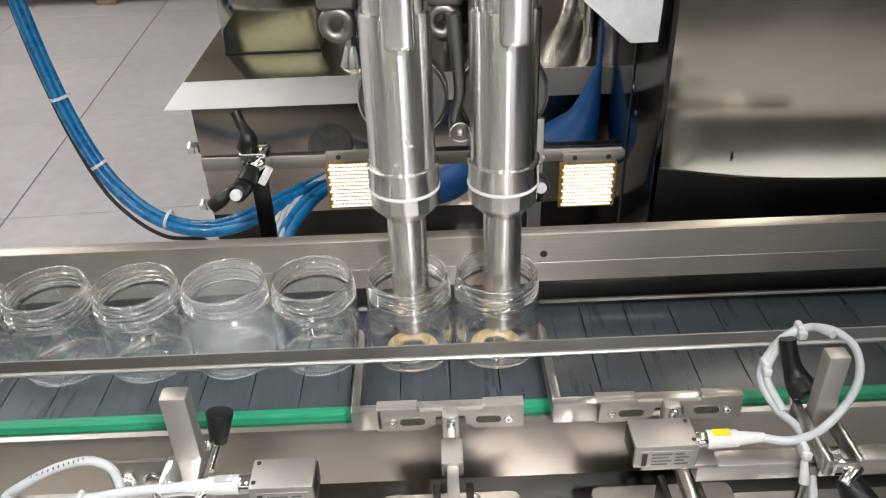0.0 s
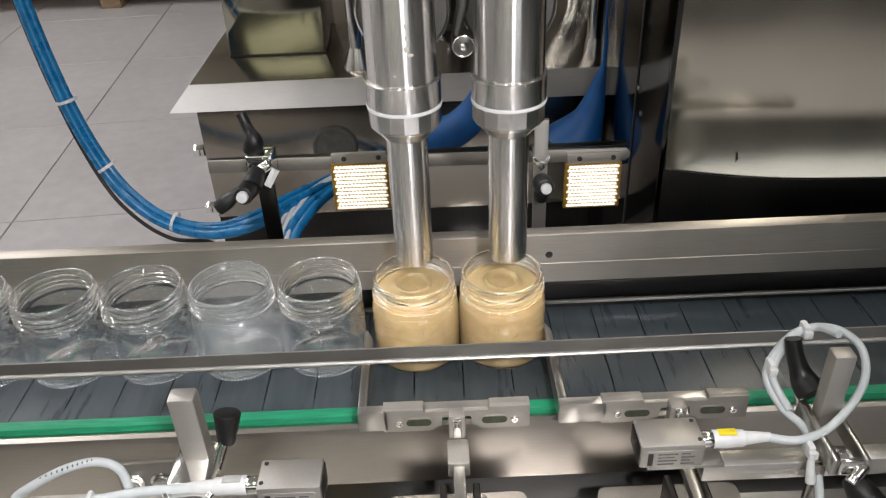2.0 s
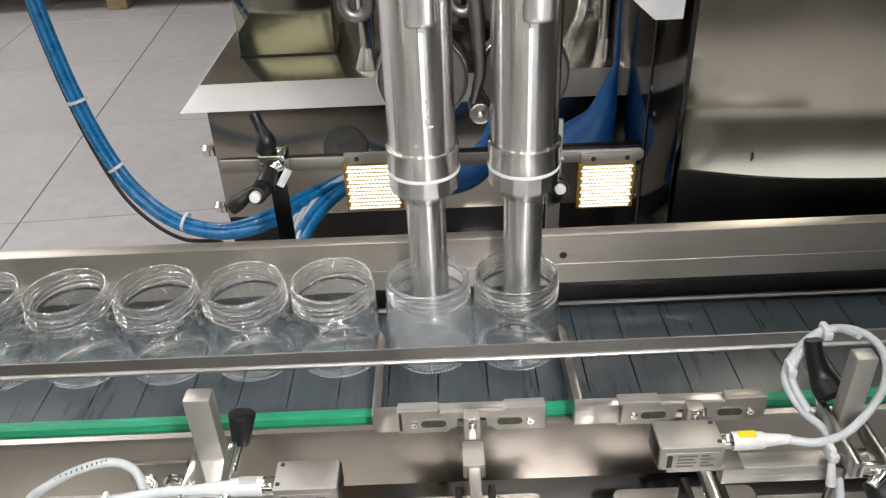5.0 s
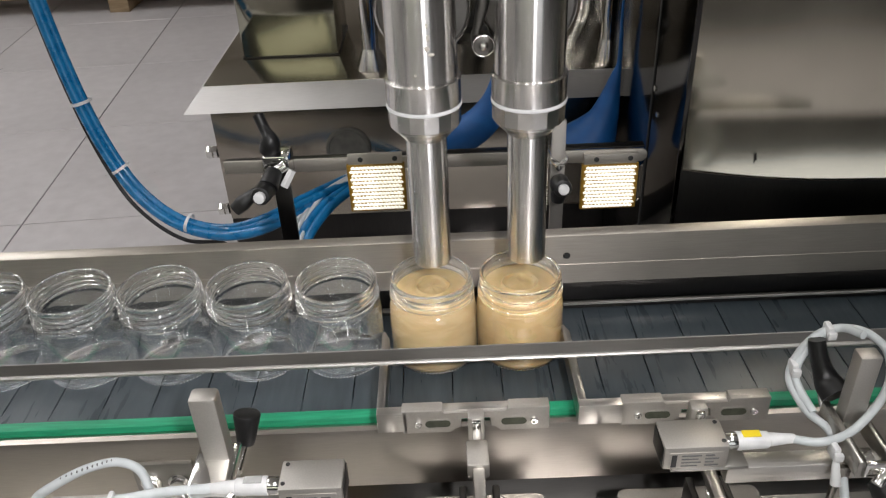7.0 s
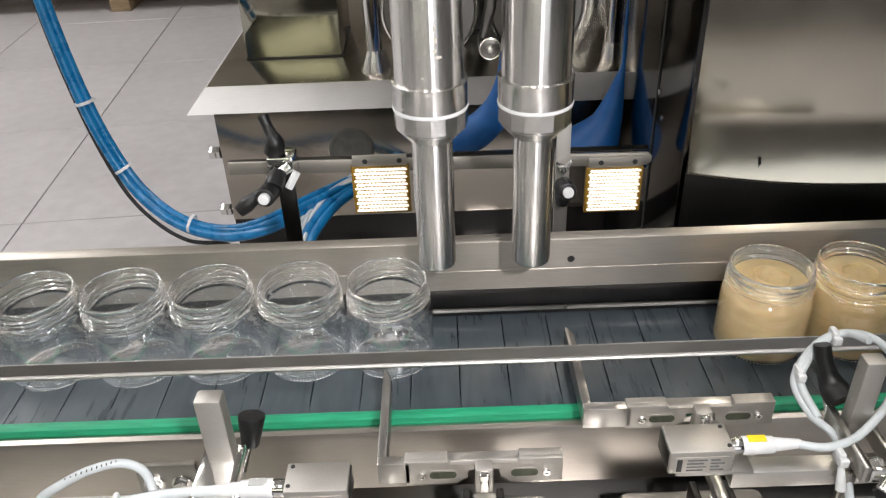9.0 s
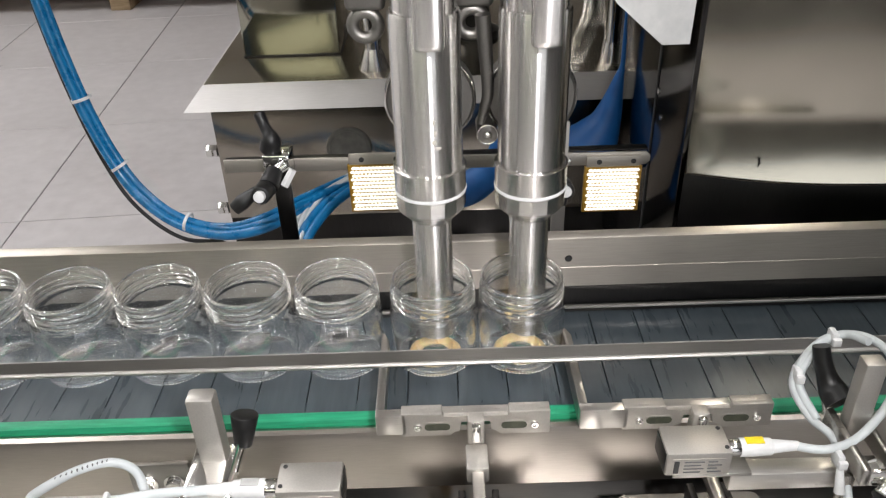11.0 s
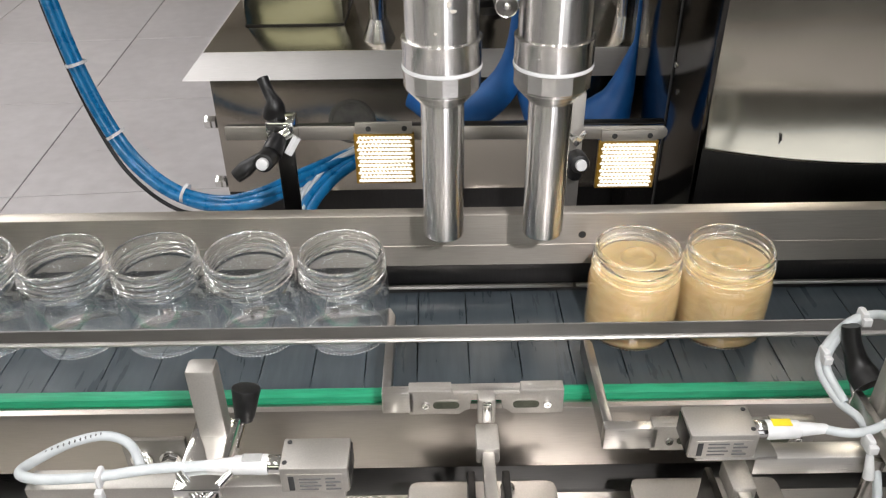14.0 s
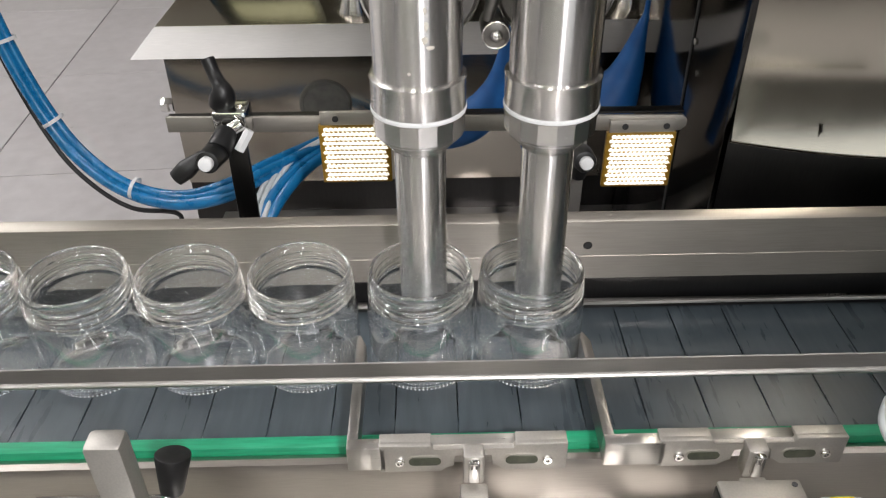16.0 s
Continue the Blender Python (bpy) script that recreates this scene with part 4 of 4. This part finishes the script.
for k in range(3):
    part("grey_cable", hose([(-0.233 + 0.006 * k, 0.250, 0.800), (-0.222 + 0.007 * k, 0.270, 0.850), (-0.200 + 0.006 * k, 0.330, 0.880), (-0.152 + 0.006 * k, 0.375, 0.892), (-0.096 + 0.004 * k, 0.4395, 0.888)], 0.0030, 8, 10), GREY_CABLE, TUBES, "pale grey cable")
for k in range(2):
    part("hose", hose([(-0.232 + 0.011 * k, 0.255, 0.795), (-0.213 + 0.011 * k, 0.275, 0.848), (-0.180 + 0.011 * k, 0.325, 0.876), (-0.127 + 0.008 * k, 0.385, 0.884), (-0.078 + 0.002 * k, 0.4395, 0.882)], 0.0060, 8, 14), BLUE, TUBES)


# ---- photo sensors in front ----
def sensor(x0, x1, y0, y1, z0, z1, side, group):
    """A grey sensor block with its connector on the given side."""
    ob = thing("photo_sensor", ((x0 + x1) / 2, (y0 + y1) / 2, z0), "grey metal photo sensor block with a printed label and white plug", "sensor", group)
    part("body", box(x0, x1, y0, y1, z0, z1, 0.0016), CAST, ob)
    part("lens_face", box(x0 - 0.0008 if side > 0 else x1 - 0.0014, x0 + 0.0014 if side > 0 else x1 + 0.0008, y0 + 0.002, y1 - 0.002, z0 + 0.002, z1 - 0.002, 0.0005), DARKSTEEL, ob, "dark lens face")
    # printed label: a bold mark and unreadable lines as bars
    lab = part("label", box(x0 + 0.004, x1 - 0.004, y0 - 0.0004, y0 + 0.0006, z0 + 0.0018, z1 - 0.0045, 0.0001), CAST, ob)
    part("mark", box(x0 + 0.005, x0 + 0.0085, y0 - 0.0007, y0, z0 + 0.003, z1 - 0.006, 0.0002), INK, lab, "dark printed mark")
    for k in range(4):
        zz = z0 + 0.0035 + k * 0.0030
        part("print_line", box(x0 + 0.0115, x0 + 0.0225 + 0.002 * (k % 2), y0 - 0.0007, y0, zz, zz + 0.0010), GREYINK, lab)
        part("print_line", box(x0 + 0.027, x0 + 0.036 - 0.003 * (k % 2), y0 - 0.0007, y0, zz, zz + 0.0012), GREYINK, lab)
    for sx, sy in (((x1 if side > 0 else x0) - side * 0.004, y1 - 0.004), ((x1 if side > 0 else x0) - side * 0.003, y0 + 0.005)):
        part("screw", rod((sx, sy, z1 - 0.0006), (sx, sy, z1 + 0.0005), 0.0015, seg=10), INK, ob)
    ex = x1 if side > 0 else x0
    ym, zm = (y0 + y1) / 2, (z0 + z1) / 2 + 0.001
    plug = part("plug", rod((ex + side * 0.0085, ym, zm), (ex + side * 0.030, ym, zm), 0.0064, 0.0058, seg=20, bevel=0.001), WHITEP, ob, "white and clear cable plug")
    part("plug_nut", rod((ex, ym, zm), (ex + side * 0.009, ym, zm), 0.0060, seg=12, bevel=0.0006), CHROME, plug)
    part("plug_tail", rod((ex + side * 0.030, ym, zm), (ex + side * 0.048, ym, zm), 0.0048, 0.0031, seg=18, bevel=0.0005), WHITEP, plug)
    part("wire_mark", box(min(ex + side * 0.012, ex + side * 0.024), max(ex + side * 0.012, ex + side * 0.024), ym - 0.0030, ym + 0.0030, zm + 0.0058, zm + 0.0066, 0.0003), YELLOW if side > 0 else CLEAR, plug, "yellow wire marker" if side > 0 else "")
    return ob, Vector((ex + side * 0.048, ym, zm))


_, END1 = sensor(0.1120, 0.1545, -0.2050, -0.1790, 0.9570, 0.9770, 1, "photo sensors beside the conveyor")
_, END2 = sensor(-0.1370, -0.0960, -0.2260, -0.2010, 0.9560, 0.9770, -1, "photo sensors beside the conveyor")


def sensor_stand(ob_at, label):
    return thing("sensor_stand", ob_at, label, "stand", "sensor stands")


R = sensor_stand((0.25, -0.19, 0.793), "stainless sensor stand with a square arm, post and black lever")
part("arm", box(0.1560, 0.420, -0.2040, -0.1900, 0.9400, 0.9550, 0.0012), STEEL, R, "square brushed steel arm")
part("arm_plate", box(0.1180, 0.1700, -0.2040, -0.1840, 0.9535, 0.9565, 0.0008), STEEL, R)
part("post", box(0.2400, 0.2545, -0.1790, -0.1670, 0.957, 1.0235, 0.0016), CAST, R, "flat steel post with rounded top")
part("clamp_bar", box(0.2335, 0.2390, -0.2170, -0.1600, 0.9562, 0.9700, 0.0010), STEEL, R, "bent steel clamp bar")
part("clamp_bar", box(0.2548, 0.2590, -0.2170, -0.1650, 0.9562, 0.9690, 0.0010), STEEL, R, "bent steel clamp bar")
part("clamp_yoke", box(0.2392, 0.2546, -0.2170, -0.2130, 0.9562, 0.9680, 0.0010), CHROME, R)
part("clamp_nut", rod((0.2465, -0.2125, 0.9620), (0.2465, -0.2045, 0.9640), 0.0050, seg=6, bevel=0.0006), CHROME, R)
part("lever_stud", rod((0.2362, -0.1605, 0.9640), (0.2378, -0.1480, 0.9720), 0.0035, seg=14), CHROME, R)
part("clamp_screw", rod((0.2450, -0.2230, 0.955), (0.2570, -0.2150, 0.962), 0.0040, seg=14, bevel=0.0008), CHROME, R)
part("lower_strap", box(0.2270, 0.2370, -0.2080, -0.2042, 0.800, 0.9550, 0.001), STEEL_UP, R)
part("ratchet_lever", hose([(0.2440, -0.158, 0.972), (0.2405, -0.147, 0.978), (0.2355, -0.139, 0.992), (0.2335, -0.134, 1.004)], 0.006, 6, 16, (0.0105, 0.0100, 0.0068, 0.0062, 0.0058)), BLACK, R, "black plastic ratchet lever")
part("ratchet_lever", hose([(0.2485, -0.216, 0.953), (0.2560, -0.226, 0.945), (0.2680, -0.244, 0.930)], 0.01, 6, 16, (0.0062, 0.0095, 0.0105, 0.0095)), BLACK, R, "black plastic ratchet lever")
part("base_foot", box(0.215, 0.275, -0.230, -0.150, 0.7935, 0.801, 0.002), STEEL, R)

L = sensor_stand((-0.19, -0.19, 0.793), "stainless sensor stand with a bent post and black lever")
part("post", box(-0.1950, -0.1765, -0.1880, -0.1740, 0.800, 1.0195, 0.0030), CAST, L, "flat steel post with rounded top")
part("arm", box(-0.2950, -0.1000, -0.2200, -0.2040, 0.9420, 0.9555, 0.0012), CAST, L)
part("cross_clamp", box(-0.2010, -0.1720, -0.2300, -0.1700, 0.9560, 0.9650, 0.002), CHROME, L)
part("clamp_link", rod((-0.1990, -0.2180, 0.966), (-0.1850, -0.2330, 0.958), 0.0030, seg=12), CHROME, L)
part("clamp_link", rod((-0.1680, -0.2180, 0.966), (-0.1820, -0.2330, 0.958), 0.0030, seg=12), CHROME, L)
part("lever_stud", rod((-0.1765, -0.1800, 0.945), (-0.1745, -0.1560, 0.950), 0.0030, seg=14), CHROME, L)
part("ratchet_lever", rod((-0.1745, -0.1570, 0.9480), (-0.1715, -0.1490, 0.9710), 0.0062, 0.0100, seg=22, bevel=0.0015), BLACK, L, "black tapered plastic knob")
part("lower_knob", rod((-0.1830, -0.2330, 0.945), (-0.1800, -0.262, 0.935), 0.0085, 0.0105, seg=20, bevel=0.002), BLACK, L, "black plastic knob")
part("base_foot", box(-0.215, -0.150, -0.230, -0.150, 0.7935, 0.801, 0.002), STEEL, L)
MP = thing("mounting_plate", (-0.268, -0.104, 0.835), "small steel plate with two bolts on the conveyor side", "plate")
part("plate", box(-0.294, -0.243, -0.1040, -0.0990, 0.8370, 0.8745, 0.0014), RAIL, MP)
for x in (-0.2800, -0.2570):
    part("bolt", rod((x, -0.1110, 0.854), (x, -0.1052, 0.854), 0.0065, seg=6, bevel=0.0008), CHROME, MP)
    part("washer", rod((x, -0.1060, 0.854), (x, -0.1041, 0.854), 0.0090, seg=18), CHROME, MP)

C1 = thing("sensor_cable", (0.24, -0.16, 0.96), "pale grey sensor cable coiled in a loop with ties", "cable", "sensor cables")
loop = [END1 - Vector((0.004, 0, 0)), (0.2200, -0.196, 0.968), (0.2450, -0.188, 0.972), (0.2730, -0.165, 0.985), (0.2800, -0.143, 0.998), (0.2660, -0.130, 1.007), (0.2430, -0.127, 1.006), (0.2270, -0.130, 0.992), (0.2190, -0.137, 0.972), (0.2240, -0.160, 0.962), (0.2340, -0.182, 0.958), (0.2330, -0.215, 0.935), (0.2360, -0.228, 0.880)]
part("wire", hose(loop, 0.0029, 10, 12), GREY_CABLE, C1)
part("second_turn", hose([(0.2580, -0.146, 1.016), (0.2520, -0.130, 1.010), (0.2400, -0.128, 1.003), (0.2280, -0.132, 0.990), (0.2220, -0.140, 0.974), (0.2270, -0.164, 0.963)], 0.0030, 8, 12), GREY_CABLE, C1)
for p in ((0.2440, -0.1270, 1.006), (0.2210, -0.1350, 0.980), (0.2260, -0.2000, 0.964)):
    tie = part("cable_tie", box(p[0] - 0.0025, p[0] + 0.0025, p[1] - 0.0052, p[1] + 0.0052, p[2] - 0.0052, p[2] + 0.0052, 0.0018), WHITEP, C1, "white cable tie")
    part("tie_head", box(p[0] - 0.003, p[0] + 0.003, p[1] - 0.0085, p[1] - 0.0050, p[2] - 0.003, p[2] + 0.003, 0.0008), WHITEP, tie)
part("hanging_tie", rod((0.2255, -0.2060, 0.960), (0.2262, -0.2120, 0.944), 0.0022, 0.0036, seg=12, bevel=0.0008), WHITEP, C1)
C2 = thing("sensor_cable", (-0.26, -0.20, 0.93), "white sensor cable looping with printed marks and a tie", "cable", "sensor cables")
part("wire", hose([END2 + Vector((0.004, 0, 0)), (-0.215, -0.216, 0.968), (-0.250, -0.2200, 0.966), (-0.283, -0.2200, 0.965), (-0.299, -0.2120, 0.962), (-0.2945, -0.1960, 0.957), (-0.2800, -0.1800, 0.954), (-0.2620, -0.1720, 0.951), (-0.2460, -0.1760, 0.946), (-0.2360, -0.1900, 0.936), (-0.2310, -0.2000, 0.905)], 0.0032, 10, 14), GREY_CABLE, C2)
tie = part("cable_tie", box(-0.2480, -0.2440, -0.2254, -0.2146, 0.9606, 0.9714, 0.002), WHITEP, C2, "white cable tie")
part("tie_head", box(-0.2485, -0.2435, -0.2290, -0.2240, 0.9530, 0.9610, 0.001), WHITEP, tie)
for k in range(11):
    a = k / 10
    mx, my, mz = -0.2915 + 0.0270 * a, -0.1925 + 0.0190 * a + 0.006 * a * (1 - a), 0.9588 - 0.0045 * a
    part("print_mark", box(mx - 0.0003, mx + 0.0003, my - 0.0007, my + 0.0007, mz - 0.0008, mz + 0.0008), GREYINK, C2)

# ---- belt chain and floor tiles ----
CHAIN = thing("belt_chain", (0.1, -0.012, 0.895), "dark blue-grey plastic slat chain of the conveyor", "conveyor belt")


def slat_mesh():
    me = bpy.data.meshes.new("slat")
    w, g, slit = PITCH / 2, 0.00006, 0.00045
    y0, y1 = -0.0765 + 0.012, 0.0528 + 0.012
    a, b = y0 + 0.0165, y1 - 0.006
    out = [(-w + g, y0), (w - g, y0), (w - g, a - 0.004), (w - slit, a), (w - slit, b), (w - g, b + 0.002), (w - g, y1), (-w + g, y1), (-w + g, b + 0.002), (-w + slit, b), (-w + slit, a), (-w + g, a - 0.004)]
    c = 0.00028
    n = len(out)
    cx = sum(p[0] for p in out) / n
    vs = [(x, y, -0.0025) for x, y in out] + [(x, y, 0.0050 - c) for x, y in out] + [(x + (c if x < cx else -c), y + (c if y == y0 else -c if y == y1 else 0), 0.0050) for x, y in out]
    fs = [tuple(range(2 * n, 3 * n)), tuple(range(n - 1, -1, -1))]
    for i in range(n):
        j = (i + 1) % n
        fs += [(i, j, n + j, n + i), (n + i, n + j, 2 * n + j, 2 * n + i)]
    me.from_pydata(vs, [], fs)
    me.materials.append(SLAT)
    return me


slat = slat_mesh()
for k in range(int((X1 - X0) / PITCH) - 1):
    s = new("slat", slat)
    s.parent = CHAIN
    s.location = (X0 - 0.1 + 0.02 + PITCH * (k + 0.5), 0, 0)

tile_me = bpy.data.meshes.new("floor_tile")
tb = box(-0.398, 0.398, -0.398, 0.398, 0, 0.006, 0.0012, 1)
tb.to_mesh(tile_me)
tb.free()
tile_me.materials.append(TILE)
floor_ob = bpy.data.objects["floor"]
turn = radians(3.6)
for i in range(-6, 9):
    for j in range(-8, 6):
        dx, dy = 0.4 + 0.8 * i, 0.4 + 0.8 * j
        wx, wy = -1.485 + dx * math.cos(turn) - dy * math.sin(turn), 2.530 + dx * math.sin(turn) + dy * math.cos(turn)
        if -4.62 < wx < 4.62 and -3.45 < wy < 5.62:
            t_ob = new("floor_tile", tile_me)
            t_ob.parent = floor_ob
            t_ob.location, t_ob.rotation_euler = (wx, wy, FLOOR - 0.006), (0, 0, turn)


# ---- movement ----
def between(t, keys):
    """Straight between (time, value) pairs."""
    if t <= keys[0][0]:
        return keys[0][1]
    for (a, u), (b, v) in zip(keys, keys[1:]):
        if t <= b:
            return u + (v - u) * (t - a) / (b - a)
    return keys[-1][1]


LIFT = ((0.0, -0.0715), (0.25, -0.0715), (0.3, -0.068), (0.4, -0.040), (0.5, -0.008), (0.6, 0.0), (4.6, 0.0), (4.7, -0.006), (4.8, -0.020), (4.9, -0.037), (5.0, -0.055), (5.1, -0.068), (5.2, -0.0715),
        (5.78, -0.0715), (5.83, -0.068), (5.93, -0.040), (6.03, -0.008), (6.13, 0.0), (10.15, 0.0), (10.25, -0.006), (10.35, -0.020), (10.45, -0.037), (10.55, -0.055), (10.65, -0.068), (10.75, -0.0715),
        (11.5, -0.0715), (11.6, -0.063), (11.7, -0.040), (11.8, -0.018), (11.9, -0.003), (12.0, 0.0), (15.72, 0.0), (15.8, -0.005), (15.9, -0.020), (16.0, -0.037))
LEAVE = ((2.20, 0.0), (2.30, 0.005), (2.40, 0.021), (2.50, 0.0450), (2.60, 0.0705))
STEP = ((3.25, 0.0), (3.32, 0.007), (3.40, 0.025), (3.50, 0.051), (3.60, 0.0765), (3.70, 0.103), (3.80, 0.130), (3.87, 0.150), (3.92, 0.159))
TURN = (0.0, 5.54, 11.04)
FILLED = (0.0, 5.56, 11.12)
BELT = ((0.0, -0.6477), (2.5, 0.0023), (3.4, 0.2333), (7.5, 1.3048), (15.5, 3.3650), (16.0, 3.4950))
OPEN_1 = ((3.24, 0.0), (3.32, 0.006), (3.40, 0.032), (3.48, 0.055), (3.56, 0.0595), (4.54, 0.0595), (4.58, 0.050), (4.64, 0.010), (4.70, 0.0))
OPEN_2 = ((2.13, 0.0), (2.17, 0.010), (2.24, 0.048), (2.29, 0.059), (2.90, 0.059), (2.95, 0.045), (3.01, 0.010), (3.06, 0.0))
LEVEL = ((0.30, -0.012), (0.40, 0.003), (0.50, 0.0145), (0.60, 0.0240), (0.70, 0.0330), (0.80, 0.0460), (0.90, 0.0580), (1.00, 0.0685), (1.08, 0.0706))


def shut(t, keys):
    return max(between(t - k, keys) if keys[0][0] < t - k < keys[-1][0] else 0.0 for k in TURN)


def jar_x(i, t):
    p = i // 2
    x = 0.0383 - PAIR * i - (GAP if p else 0.0)
    for k in range(min(p, 3)):
        x += between(t - TURN[k], STEP) * (2 * PAIR + GAP) / 0.159
        if k + 1 < p:
            x -= GAP * between(t - TURN[k], ((4.56, 0.0), (4.66, 1.0)))
    if p < 3:
        u = t - TURN[p]
        far = (1.56, 1.40, 1.24)[p] - PAIR * (i % 2)
        x = min(x + (between(u, LEAVE) if u < 2.6 else 0.0705 + 0.256 * (u - 2.6)), far)
    return x


def motions():
    times = [k / 10 for k in range(161)]
    walk(HEAD, [(t, pose(0.003, 0.0, 1.45 + between(t, LIFT))) for t in sorted(set(times + [k[0] for k in LIFT if k[0] > 0.26]))])
    fine = [k / 30 for k in range(481)]
    walk(GATE_1, [(t, pose(-0.0070, -0.10 - shut(t, OPEN_1), 0.9105)) for t in fine])
    walk(GATE_2, [(t, pose(0.1660, -0.10 - shut(t, OPEN_2), 0.9105)) for t in fine])
    walk(CHAIN, [(t, pose(0.1 + (between(t, BELT) - X0 - 0.02) % PITCH, -0.012, 0.895)) for t in fine])
    for i, (jar, fill, rope) in enumerate(JARS):
        walk(jar, [(t, pose(jar_x(i, t), 0.0, Z + 0.0003, 0, 0, JAR_TURN[i])) for t in times])
        if fill:
            start = FILLED[i // 2]
            walk(fill, [(t, pose(0, 0, between(t - start, LEVEL) - 0.0706)) for t in times])
            rows = []
            for t in times:
                u = t - start
                tip = 0.100 + between(t, LIFT) - between(u, ((0.1, 0.020), (0.25, 0.016), (0.4, 0.003), (0.5, 0.0005)))
                top = -0.012 if u < -0.35 else tip if u < 0.90 else between(u, ((0.90, 0.0985), (0.95, 0.090), (1.0, 0.078), (1.1, 0.060)))
                rows.append((t, pose(0, 0, top)))
            walk(rope, rows)


motions()
